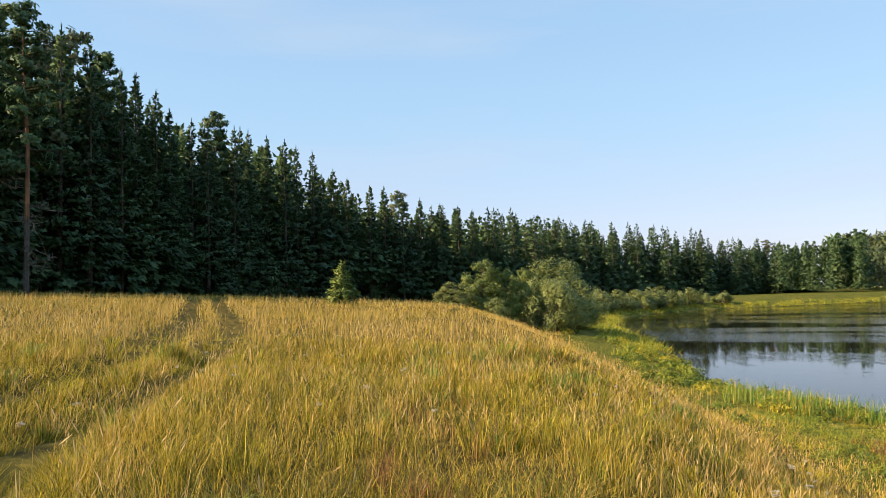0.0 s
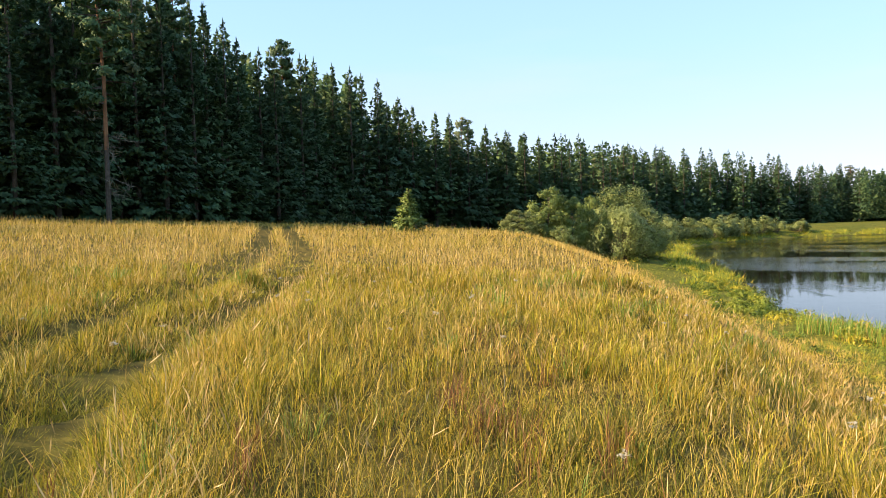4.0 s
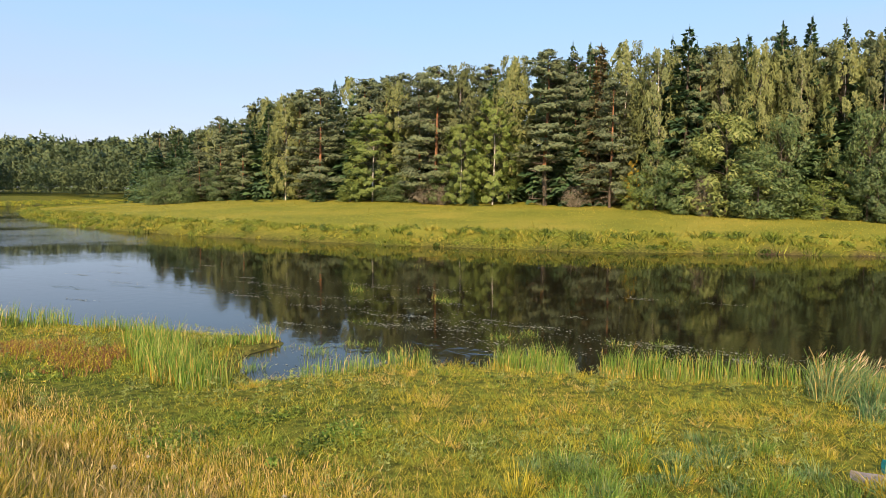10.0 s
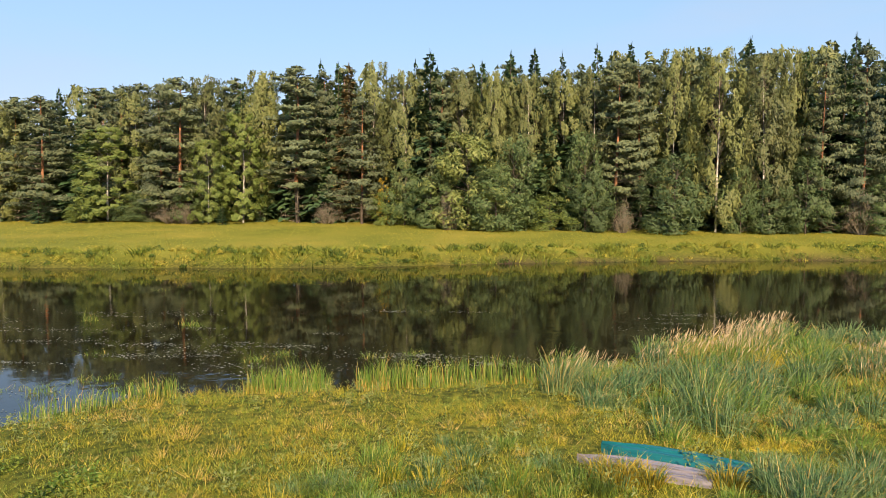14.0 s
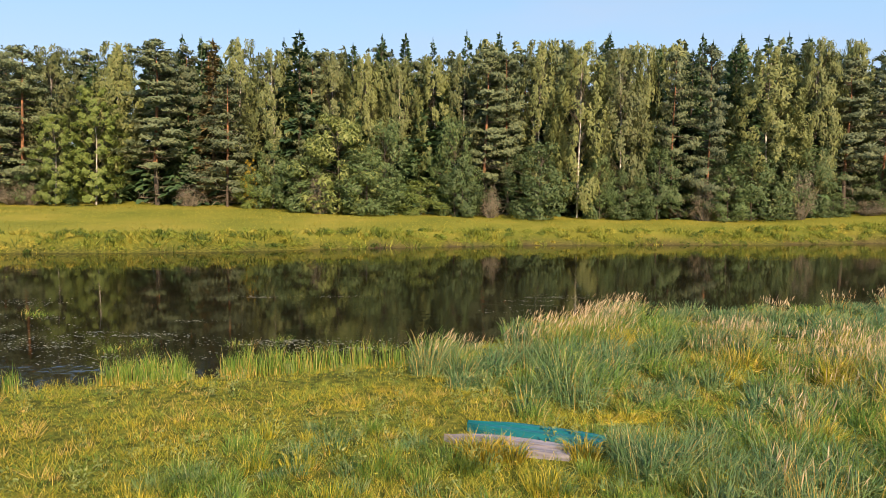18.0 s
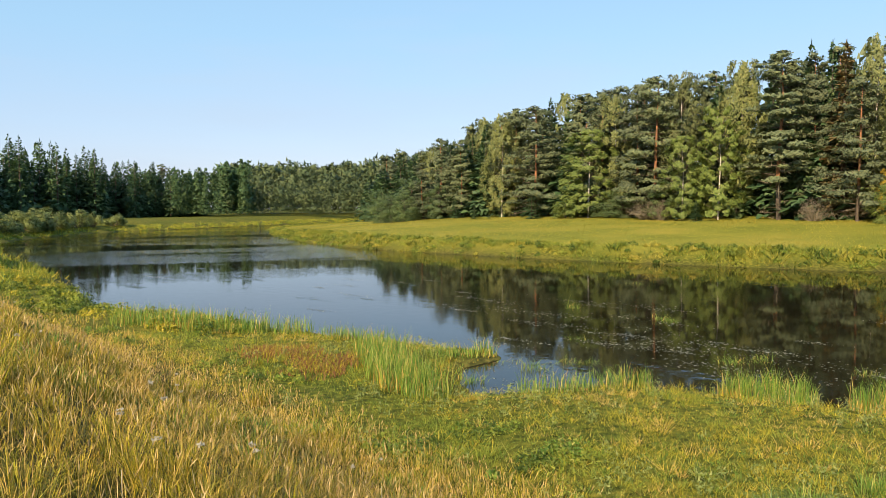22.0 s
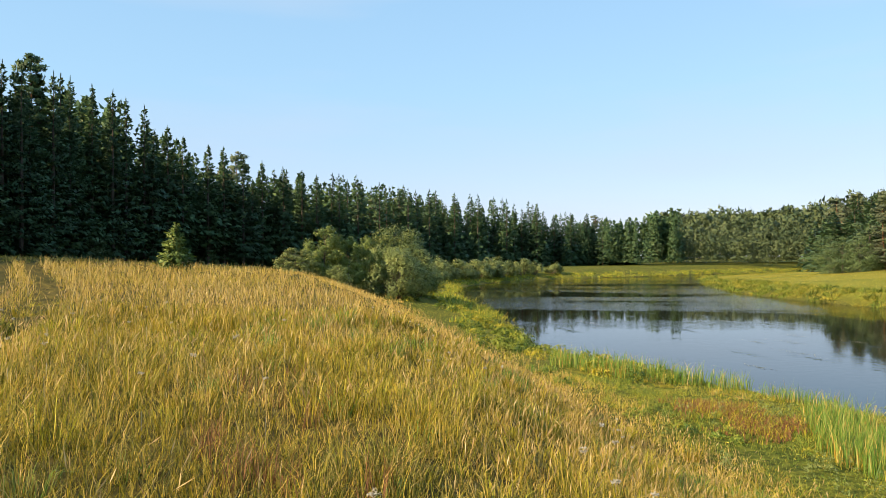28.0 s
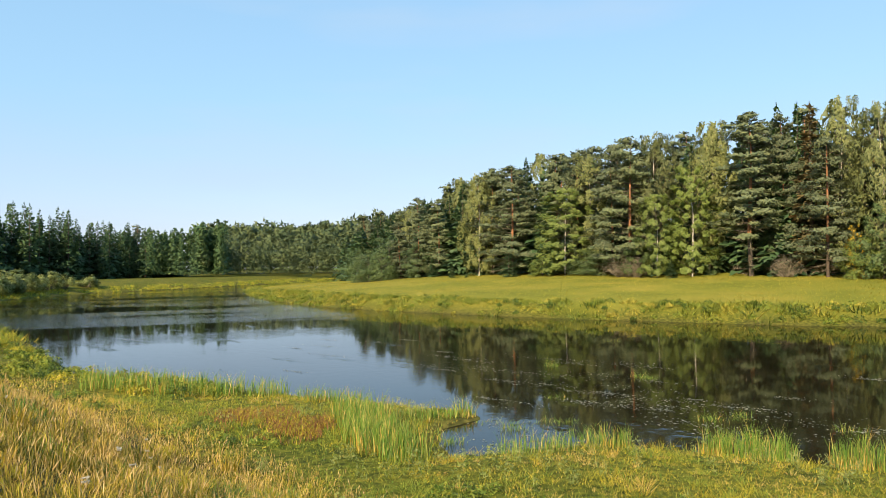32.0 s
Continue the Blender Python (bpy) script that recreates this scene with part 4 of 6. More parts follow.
for i, (a, d, top, half) in enumerate(BUSHES_AT):
    x, y = bearing(a, d)
    rising("alder", YOUNG_BUSH if i in (0, 4, 6) else ALDERS[i % 3], x, y, top, RIGHT_G, "low bright green bush at the meadow's edge" if i in (0, 4, 6) else "low dark green bush at the meadow's edge", half=half, category="bush")
for i, (a, d, top, half) in enumerate(SAPLINGS_AT):
    x, y = bearing(a, d)
    rising("spruce", SPRUCES[i % 4], x, y, top, "young spruces on the far meadow", "young dark green spruce on the far meadow", half=half)
x, y = bearing(-73.1, 120)
rising("spruce", RUSTY, x, y, 10.9, RIGHT_G, "dying spruce with rust-brown needles among green trees", half=3.0)
yellow = broadleaf_meshes(96, 8, 1.9, 0.02, 2400, M_YELLOW, M_BARK, 0.15, 0.2, 0.08, 40)
x, y = bearing(-75.7, 111)
rising("alder", yellow, x, y, 2.6, "", "small tree with bright yellow leaves below a pine", half=1.3)
deadbush = bush_meshes(97, 3.9, 2.3, 3400, M_DEAD, 0.10, 60, M_DEAD)
for i, (a, d, top, half) in enumerate(BROWN_AT):
    x, y = bearing(a, d)
    s = max(1.6, EYE + d * math.tan(radians(top)) - float(height(x, y))) / 3.9
    plant("dead_bush", deadbush, x, y, s, i * 1.7, "leafless grey-brown bush at the wood's edge" if i == 5 else "dry brown brushwood below the pines", "bush", "", half * 0.75 / (2.2 * s))
WOOD_RIGHT = [(150, 190), (132, 160), (119, 127), (113, 92), (109, 60), (111, 34), (107, 12), (106, -14), (107, -40), (113, -66), (122, -95), (140, -130)]
# last two rows added: dark needles stand in for shade behind the front trees
inner = []
for row, (count, back) in enumerate(((46, 8), (42, 13), (34, 19), (58, 4.5), (52, 10))):
    for i in range(count):
        x, y, nx, ny = along(WOOD_RIGHT, (i + R.uniform(0.1, 0.9)) / count)
        o = back + R.uniform(-2, 2)
        x, y = x - nx * o, y - ny * o
        pick = R.random()
        kind = "pine" if pick < 0.45 else "birch" if pick < 0.70 else "spruce"
        top = skyline(x, y) * (R.uniform(0.82, 0.98), R.uniform(0.86, 1.0), R.uniform(0.9, 1.02), R.uniform(0.45, 0.75), R.uniform(0.7, 0.9))[row]
        if row > 2:
            inner.append((x, y, max(7, EYE + math.hypot(x, y) * math.tan(radians(top)) - float(height(x, y)))))
            continue
        meshes = R.choice({"pine": PINES_BACK, "birch": BIRCHES_BACK, "spruce": SPRUCES_BACK}[kind])
        rising(kind, meshes, x, y, top, RIGHT_G, least=7)
depths("wood_depths", inner, "added dark spruces standing in for the shade inside the wood beyond the river")
for i in range(46):
    x, y, nx, ny = along(WOOD_RIGHT, (i + R.uniform(0, 1)) / 46)
    o = R.uniform(1.0, 6)
    plant("alder", R.choice(BRUSH), x - nx * o, y - ny * o, R.uniform(0.28, 0.75), R.uniform(0, 6), "low leafy undergrowth bush below the trees", "bush", "undergrowth beyond the river", 1.3)

# far woods, joined
def far_trees(name, n, a0, a1, d0, d1, low, seed, label, mat, conifers=0.5, per=340):
    r = np.random.default_rng(seed)
    base = []
    for k in range(6):
        a = r.uniform(0, 2 * math.pi, per)
        if k < 3:
            z = r.uniform(0.10, 1, per) ** 1.15
            shape = (1 - z) ** 0.85 * 0.17 * (0.75 + 0.25 * np.sin(z * 60 + k)) + 0.006
            root = np.stack([np.cos(a) * shape, np.sin(a) * shape, z], 1) * np.array([1, 1, 1])
            tip = root + np.stack([np.cos(a) * 0.022, np.sin(a) * 0.022, np.full(per, -0.012)], 1) + r.normal(0, 0.012, (per, 3))
            face = np.stack([np.cos(a), np.sin(a), np.full(per, 0.5)], 1)
        else:
            lumps = np.concatenate([r.normal(0, 0.085, (16, 2)), r.uniform(0.2, 0.93, (16, 1))], 1)
            pick, off = r.integers(0, 16, per), ball(per, r, 0.6)
            root = lumps[pick] + off * np.array([0.085, 0.085, 0.085])
            tip = root + r.normal(0, 0.045, (per, 3))
            face = off + np.concatenate([lumps[pick][:, :2] * 5, np.full((per, 1), 0.25)], 1)
        base.append((spray_tris(root, tip, np.full(per, 0.050), r, face), face + r.normal(0, 0.12, face.shape)))
    out, faces = [], []
    for i in range(n):
        a, d = r.uniform(a0, a1), d0 + (d1 - d0) * r.uniform(0, 1)
        x, y = bearing(a, d)
        z = float(height(x, y))
        rank = low + (0.97 - low) * (d - d0) / (d1 - d0)
        top = float(np.interp(a, SKY_A, SKY_E)) * min(1.04, rank * r.uniform(0.90, 1.10))
        tall = min(max(EYE + d * math.tan(radians(top)) - z, 9), 38)
        t, fc = base[r.integers(0, 3) if r.uniform() < conifers else r.integers(3, 6)]
        c, s = math.cos(i), math.sin(i)
        turn = np.array([[c, s, 0], [-s, c, 0], [0, 0, 1]])
        out.append((t @ turn) * np.array([tall, tall, tall]) + np.array([x, y, z]))
        faces.append(fc @ turn)
    return tagged(new(name, soup(name, np.concatenate(out), [mat], None, np.concatenate(faces))), label, "woods", kind="stuff")


far_trees("far_woods", 430, -47, -27.6, 290, 460, 0.34, 3, "mixed green woods on a far hill", M_FARWOOD, 0.28, 300)
far_trees("far_woods", 70, -28, 4, 270, 330, 0.6, 4, "dark spruce woods behind the far bend", M_SPRUCE, 0.8)
far_trees("far_woods", 46, -30, -24.5, 285, 310, 0.9, 8, "dark spruces closing the far bend", M_SPRUCE, 0.85)
far_trees("woods_behind", 70, 4, 58, 150, 190, 0.6, 5, "dark depths of the spruce wood", M_SPRUCE, 0.9)
far_trees("woods_behind", 110, -130, -44, 160, 200, 0.7, 6, "depths of the wood beyond the river", M_PINE, 0.6)

# willows by the near bank: bearing, distance, size, kind
YOUNG_ALDERS = [broadleaf_meshes(86 + i, 8, w, 0.01, 8000, M_LIME, M_BARK, 0.215, 0.1, 0.08, 90) for i, w in enumerate((3.2, 2.7))]
for a, d, top, half, meshes, label in ((-0.8, 67, 0.9, 1.9, SALLOWS[1], "small grey-green sallow bush in the meadow grass"), (-2.9, 70, 2.65, 2.2, YOUNG_ALDERS[0], "upright yellow-green young alder on the bank"),
                                       (-4.8, 71, 1.75, 1.7, YOUNG_ALDERS[1], "upright yellow-green young alder on the bank"), (-6.4, 73, 1.9, 1.6, YOUNG_ALDERS[0], "upright yellow-green young alder on the bank"),
                                       (-3.9, 66, -0.4, 1.3, SALLOWS[0], "small grey-green sallow bush in the meadow grass")):
    x, y = bearing(a, d)
    rising("alder", meshes, x, y, top, "bushes on the near bank", label, half=half, category="bush")
for a, d, k, s in ((-8.4, 71, 1, 0.98), (-7.6, 79, 0, 1.18), (-9.0, 82, 0, 1.18), (-9.8, 80, 1, 1.05)):
    x, y = bearing(a, d)
    plant("willow_bush", WILLOWS[k], x, y, s, a, "rounded grey-green willow bush on the river bank", "bush", "willows on the near bank")
for i in range(10):
    x, y = bearing(-11.3 - i * 0.87, 150 + i * 5.5)
    plant("willow_bush", WILLOWS_FAR[i % 2], x, y, R.uniform(0.8, 1.2), R.uniform(0, 6), "low grey-green willow bush by the far bend", "bush", "willows by the bend", 1.1)
x, y = bearing(-20.6, 205)
plant("willow_bush", WILLOWS_FAR[1], x, y, 0.8, 1, "low grey-green willow bush by the far bend", "bush", "willows by the bend", 1.3)
young = spruce_meshes(90, 3.4, 1.45, 0.02, 1500, size=0.42, mat=M_YOUNG)
x, y = bearing(7.8, 60)
plant("young_spruce", young, x, y, 1.0, 0.4, "young bright green spruce alone in the meadow", "spruce")
# bushes and pines at the head of the far meadow
for a, d, s in ((-40.6, 172, 1.0), (-39.8, 176, 0.8), (-41.6, 170, 0.95)):
    x, y = bearing(a, d)
    plant("alder", ALDERS[1], x, y, s * 0.85, a, "dense round dark green bush at the head of the meadow", "bush", "", 1.2)
x, y = bearing(-43.1, 176)
rising("pine", PINES[0], x, y, 3.4, RIGHT_G, "pine with a bright orange trunk at the meadow's head")

# ---- grass and herbs ----


def grassland(name, x, y, tall, wide, mats, which=None, lean=0.25, label="", wind=(0.06, 0.02), bend=0.25, outward=None, z=None, simple=None, soft=False):
    n = len(x)
    base = np.stack([x, y, (height(x, y) if z is None else z) - 0.03], 1)
    ln = rng.normal(0, lean, (n, 3))
    ln[:, 0] += wind[0]
    ln[:, 1] += wind[1]
    if outward is not None:
        ln[:, :2] += outward
    ln[:, 2] = 0
    v = strips(base, ln, tall, wide, bend)
    if simple is not None:
        far = np.broadcast_to(simple, n)
        if far.any():
            up = np.array([0, 0, 0.55]) + rng.normal(0, 0.42, (int(far.sum()), 3)) + ln[far] * 0.5 if soft else None
            tagged(new(name, soup(name, v[far][:, [0, 1, 4]], mats, None if which is None else which[far], up)), label, "grass", kind="stuff")
        if far.all():
            return
        v, which = v[~far], None if which is None else which[~far]
    return tagged(new(name, blade_mesh(name, v, mats, which)), label, "grass", kind="stuff")


def tufts(cx, cy, radius, per, spread=0.5):
    """Stems standing in tufts: places and the way each leans out of its tuft."""
    n = len(cx) * per
    a, f = rng.uniform(0, 2 * math.pi, n), rng.uniform(0, 1, n) ** 0.5
    d = np.stack([np.cos(a), np.sin(a)], 1) * f[:, None]
    c = np.stack([np.repeat(cx, per), np.repeat(cy, per)], 1)
    rad = np.repeat(np.broadcast_to(radius, len(cx)), per)[:, None]
    p = c + d * rad
    return p[:, 0], p[:, 1], d * spread


def leafy_hollow(x, y):
    """Where dark leafy herbs stand thick in the meadow: beside the way down to the river, and in patches."""
    return np.clip(0.9 * np.exp(-((x - 0.8) ** 2 + (y - 4.4) ** 2) / 8.0) + 0.6 * np.exp(-((x + 7.5) ** 2 / 14 + (y - 7.5) ** 2 / 40.0)) + 1.15 * np.clip(mottle(x, y, 2.3, 81) + 0.0, 0, 1) * (1 - 0.7 * step(7, 30, np.hypot(x, y))), 0, 1) * (1 - 0.85 * step(-0.1, 0.45, slope_side(x, y)))


# the dry meadow: leafy undergrowth, then straw stalks, in patches; short growth along the track
x, y = sector(205000, 2.5, 85, -100, 66, 0.72)
track = polyline_distance(x, y, TRACK)
keep = (slope_side(x, y) < 1.12 + 0.14 * waves(x, y, 3, 5)) & (rng.uniform(0, 1, len(x)) > 0.70 * ruts(x, y))
x, y, track = x[keep], y[keep], track[keep]
r = np.hypot(x, y)
lush = np.clip(0.5 + 0.45 * mottle(x, y, 1.1, 7) + 0.35 * mottle(x, y, 4.0, 8), 0, 1.2)
low = np.exp(-((track - 0.85) / 0.55) ** 2) + 0.5 * np.exp(-((track - 1.5) / 0.5) ** 2)
tall = rng.uniform(0.2, 0.55, len(x)) * (0.55 + 0.75 * lush) * (1 - 0.55 * low) * (1 - 0.82 * ruts(x, y)) * (1 - 0.38 * step(-0.5, 0.2, slope_side(x, y)))
pick = (rng.uniform(0, 1, len(x)) < 0.08 + 0.62 * step(-0.1, 0.5, slope_side(x, y)) + 0.30 * step(8, 30, r)).astype(int)
pick = np.where(rng.uniform(0, 1, len(x)) < 0.62 * leafy_hollow(x, y), 2, pick)
pick = np.where(rng.uniform(0, 1, len(x)) < 0.7 * ruts(x, y), 3, pick)
grassland("meadow_grass", x, y, tall, 0.0026 + 0.00070 * r, [M_MEADOW, M_STRAW, M_OLIVE, M_GREEN], pick, 0.5, "tall golden-green meadow grass gone dry", bend=0.35, simple=r > 14)
x, y = sector(86000, 2.6, 75, -95, 66, 0.66)
tuft = mottle(x, y, 0.8, 9) + 0.8 * mottle(x, y, 3.3, 11) + 1.1 * np.exp(-((polyline_distance(x, y, TRACK) - 1.75) / 0.3) ** 2)
track = polyline_distance(x, y, TRACK)
keep = (slope_side(x, y) < 1.15) & (rng.uniform(0, 1, len(x)) > 0.55 * leafy_hollow(x, y)) & (rng.uniform(0, 1, len(x)) > 0.97 * np.exp(-((track - 0.9) / 0.52) ** 2)) & (rng.uniform(-0.6, 1.1, len(x)) < tuft + 0.8 * step(-0.1, 0.5, slope_side(x, y)) - 0.5 * (1 - step(4, 12, np.hypot(x, y))))
x, y = x[keep], y[keep]
r = np.hypot(x, y)
tall = rng.uniform(0.42, 0.80, len(x)) * (1 - 0.38 * step(-0.5, 0.2, slope_side(x, y)))
stalks = grassland("straw_stalks", x, y, tall, 0.0014 + 0.00042 * r, [M_STRAW], None, 0.24, "bleached straw stalks standing over the meadow", bend=0.06)
# loose seed heads at the tips of the nearer stalks
co = np.empty(len(stalks.data.vertices) * 3, np.float32)
stalks.data.vertices.foreach_get("co", co)
blade = co.reshape(-1, 5, 3)[r < 22]
tip, way = blade[:, 4], blade[:, 4] - blade[:, 2:4].mean(1)
way = way / (np.linalg.norm(way, axis=1)[:, None] + 1e-9) + rng.normal(0, 0.16, way.shape)
keep = rng.uniform(0, 1, len(tip)) < 0.75
tip, way = tip[keep], way[keep]
far = np.hypot(tip[:, 0], tip[:, 1])[:, None]
side = np.cross(way, rng.normal(0, 1, way.shape))
side *= (0.0022 + 0.00042 * far) / (np.linalg.norm(side, axis=1)[:, None] + 1e-9)
long = rng.uniform(0.05, 0.13, len(tip))[:, None]
heads = np.stack([tip - way * long * 0.6, tip + side * 0.9, tip + way * long * 0.6, tip - side], 1)
tagged(new("grass_seed_heads", soup("grass_seed_heads", heads, [M_SEEDS])), "buff seed heads of dry meadow grass", "grass", kind="stuff")
# the close undergrowth of the nearer meadow, green and gold, in drifts
x, y = sector(165000, 2.6, 19, -100, 66, 1.25)
keep = slope_side(x, y) < 1.1
x, y = x[keep], y[keep]
r, rut, track = np.hypot(x, y), ruts(x, y), polyline_distance(x, y, TRACK)
drift = mottle(x, y, 1.5, 47) + 0.5 * mottle(x, y, 0.5, 49) + rng.normal(0, 0.35, len(x))
pick = np.where(drift < -0.75, 2, np.where(drift < 0.15, 0, np.where(drift < 0.6, 1, 3)))
pick = np.where(rng.uniform(0, 1, len(x)) < 0.7 * leafy_hollow(x, y), rng.choice((2, 0), len(x)), pick)
pick = np.where((rut > 0.45) & (rng.uniform(0, 1, len(x)) < 0.75), rng.choice((2, 1), len(x)), pick)
tall = rng.uniform(0.14, 0.42, len(x)) * np.clip(0.8 + 0.4 * mottle(x, y, 1.1, 7) + 0.2 * np.exp(-((track - 1.7) / 0.4) ** 2), 0.4, 1.4) * (1 - 0.62 * rut) * (1 - 0.30 * step(-0.5, 0.2, slope_side(x, y)))
grassland("meadow_undergrowth", x, y, tall, 0.0034 + 0.00062 * r, [M_MEADOW, M_GREEN, M_OLIVE, M_STRAW], pick, 0.42, "close green and gold undergrowth of the meadow", bend=0.3, simple=True)
# the thick of the grass at the camera's feet: leafy tussocks with dark hollows between
cx, cy = sector(2800, 2.6, 20, -100, 66, 1.25)
keep = (slope_side(cx, cy) < 1.0) & (rng.uniform(0, 1, len(cx)) > 0.95 * ruts(cx, cy)) & (mottle(cx, cy, 1.0, 41) > rng.uniform(-1.0, 0.3, len(cx)))
cx, cy = cx[keep], cy[keep]
per = 50
big = np.clip(0.75 + 0.5 * mottle(cx, cy, 0.9, 43) + rng.normal(0, 0.12, len(cx)), 0.35, 1.3)
px, py, out = tufts(cx, cy, 0.07 + 0.07 * big, per, 0.65)
r = np.hypot(px, py)
tone = np.repeat(rng.choice(4, len(cx), p=(0.50, 0.10, 0.28, 0.12)), per)
tone = np.where(rng.uniform(0, 1, len(px)) < 0.12, 1, tone)
grassland("meadow_tussocks", px, py, rng.uniform(0.22, 0.60, len(px)) * np.repeat(big, per), 0.0020 + 0.0008 * r, [M_MEADOW, M_STRAW, M_GREEN, M_REED, M_OLIVE], np.where(rng.uniform(0, 1, len(px)) < 0.55 * leafy_hollow(px, py), 4, tone), 0.22, "leafy green and golden tussocks of meadow grass", bend=0.55, outward=out)
# short trodden grass in the wheel ruts, and longer grass leaning over them
x, y = sector(420000, 2.6, 26, 0, 66, 0.5)
keep = ruts(x, y) > rng.uniform(0.1, 1.3, len(x))
x, y = x[keep], y[keep]
r = np.hypot(x, y)
grassland("rut_grass", x, y, rng.uniform(0.06, 0.26, len(x)), 0.0045 + 0.0009 * r, [M_GREEN, M_MEADOW, M_OLIVE], rng.integers(0, 3, len(x)), 0.6, "short trodden grass in the wheel ruts", bend=0.4, simple=True)
# lower grass round the camera's stand and behind it
a, r = rng.uniform(0, 2 * math.pi, 26000), 0.15 + 10.5 * rng.uniform(0, 1, 26000) ** 0.6
x, y = -np.sin(a) * r, np.cos(a) * r
keep = (r < 2.8) | (np.abs((np.degrees(a) + 180 + 17) % 360 - 180) > 82)
x, y, r = x[keep], y[keep], r[keep]
grassland("meadow_grass", x, y, rng.uniform(0.10, 0.34, len(x)) * np.where(r > 3, 1.5, 1.0), 0.007 + 0.0008 * r, [M_MEADOW, M_STRAW, M_GREEN], rng.choice(3, len(x), p=(0.6, 0.2, 0.2)), 0.5, "tall golden-green meadow grass gone dry", bend=0.35, simple=True)
# thinner grass over the rest of the hilltop
x, y = rng.uniform(-45, 6, 14000), rng.uniform(-45, 6, 14000)
keep = (slope_side(x, y) < 1.0) & (ruts(x, y) < 0.4) & (np.hypot(x, y) > 1.0) & (np.abs(np.degrees(np.arctan2(-x, y)) + 17) > 82)
x, y = x[keep], y[keep]
grassland("meadow_grass", x, y, rng.uniform(0.2, 0.6, len(x)), np.full(len(x), 0.03), [M_MEADOW, M_STRAW], rng.integers(0, 2, len(x)), 0.5, "tall golden-green meadow grass gone dry", bend=0.35)
# the green flat by the river
x, y = sector(270000, 6, 70, -135, -6, 0.6)
sd, beyond = shore(x, y)
keep = (slope_side(x, y) > 0.8 + 0.2 * waves(x, y, 2, 4)) & (sd > 0.05) & ~beyond
x, y, sd = x[keep], y[keep], sd[keep]
r = np.hypot(x, y)
strip = np.exp(-((slope_side(x, y) - 1.30) / 0.20) ** 2) * step(7, 12, y)
patch = mottle(x, y, 2.4, 15) + 0.5 * mottle(x, y, 0.7, 19)
lush = np.clip(0.45 + 0.5 * mottle(x, y, 1.2, 13) + 0.35 * mottle(x, y, 0.5, 17), 0, 1.3)
tall = rng.uniform(0.07, 0.26, len(x)) * (0.35 + 1.45 * lush ** 1.4) * (1 - 0.35 * strip)
vary = patch + rng.normal(0, 0.35, len(x))
pick = np.where(vary < -0.75, 2, np.where(vary < 0.45, 0, np.where(vary < 0.85, 3, 1)))
pick = np.where(rng.uniform(0, 1, len(x)) < 0.75 * strip, 2, pick)
grassland("bank_grass", x, y, tall, 0.0045 + 0.0005 * r, [M_GREEN, M_MEADOW, M_BANKSIDE, M_REED], pick, 0.5, "short lush green grass on the river flat", simple=r > 11)
# taller yellow-green tufts scattered over the flat
n = 8200
cx, cy = sector(n, 8, 34, -114, -18, 1.3)
sd, beyond = shore(cx, cy)
keep = (slope_side(cx, cy) > 1.0) & (sd > 0.5) & ~beyond & (mottle(cx, cy, 1.3, 23) > rng.uniform(-1.2, 0.4, n))
cx, cy = cx[keep], cy[keep]
per = 26
tone = np.where(mottle(cx, cy, 2.8, 27) + rng.normal(0, 0.5, len(cx)) > 0.25, rng.choice((1, 3), len(cx)), rng.choice((0, 0, 2, 4), len(cx)))
tone = np.where(rng.uniform(0, 1, len(cx)) < 0.8 * np.exp(-((slope_side(cx, cy) - 1.30) / 0.18) ** 2) * step(7, 12, cy), 4, tone)
height_of = np.clip(0.55 + 0.5 * mottle(cx, cy, 1.8, 29) + rng.normal(0, 0.2, len(cx)), 0.25, 1.3)
px, py, out = tufts(cx, cy, rng.uniform(0.08, 0.20, len(cx)), per, 0.8)
grassland("grass_tufts", px, py, rng.uniform(0.15, 0.45, len(px)) * np.repeat(height_of, per), 0.007 + 0.0004 * np.hypot(px, py), [M_GREEN, M_MEADOW, M_REED, M_STRAW, M_BANKSIDE], np.repeat(tone, per), 0.35, "taller yellow-green tufts among short grass", outward=out, bend=0.5, simple=True)
# leafy herbs and moss closing the ground between the blades on the flat
x, y = sector(46000, 8, 40, -132, -14, 1.0)
sd, beyond = shore(x, y)
keep = (slope_side(x, y) > 0.92) & (sd > 0.3) & ~beyond & (mottle(x, y, 0.9, 61) + 0.8 * mottle(x, y, 2.6, 63) > rng.uniform(-1.2, 0.7, len(x)))
x, y = x[keep], y[keep]
r = np.hypot(x, y)
lift = 0.02 + 0.20 * np.clip(0.4 + 0.9 * mottle(x, y, 0.9, 61), 0, 1) * rng.uniform(0.3, 1, len(x))
skin = np.stack([rng.normal(0, 0.8, len(x)), rng.normal(0, 0.8, len(x)), np.full(len(x), 0.7)], 1)
cover = leaf_quads(np.stack([x, y, height(x, y) + lift], 1), 0.016 + 0.0011 * r, rng, 1.9, 0, skin)
tone = mottle(x, y, 1.6, 65) + rng.normal(0, 0.45, len(x))
tagged(new("ground_herbs", soup("ground_herbs", cover, [M_GREEN, M_REED, M_BANKSIDE, M_LEAFDARK], np.where(tone < -0.55, 3, np.where(tone < 0.1, 2, np.where(tone < 0.55, 0, 1))), skin)), "small leafy herbs and moss covering the river flat", "plant", kind="stuff")
n = 420
cx, cy = rng.uniform(9, 21, n), rng.uniform(-3, 22, n)
sd, beyond = shore(cx, cy)
keep = (slope_side(cx, cy) > 1.0) & (sd > 0.8) & ~beyond & (waves(cx, cy, 2.0, 21) > -0.1)
px, py, out = tufts(cx[keep], cy[keep], 0.15, 34, 0.3)
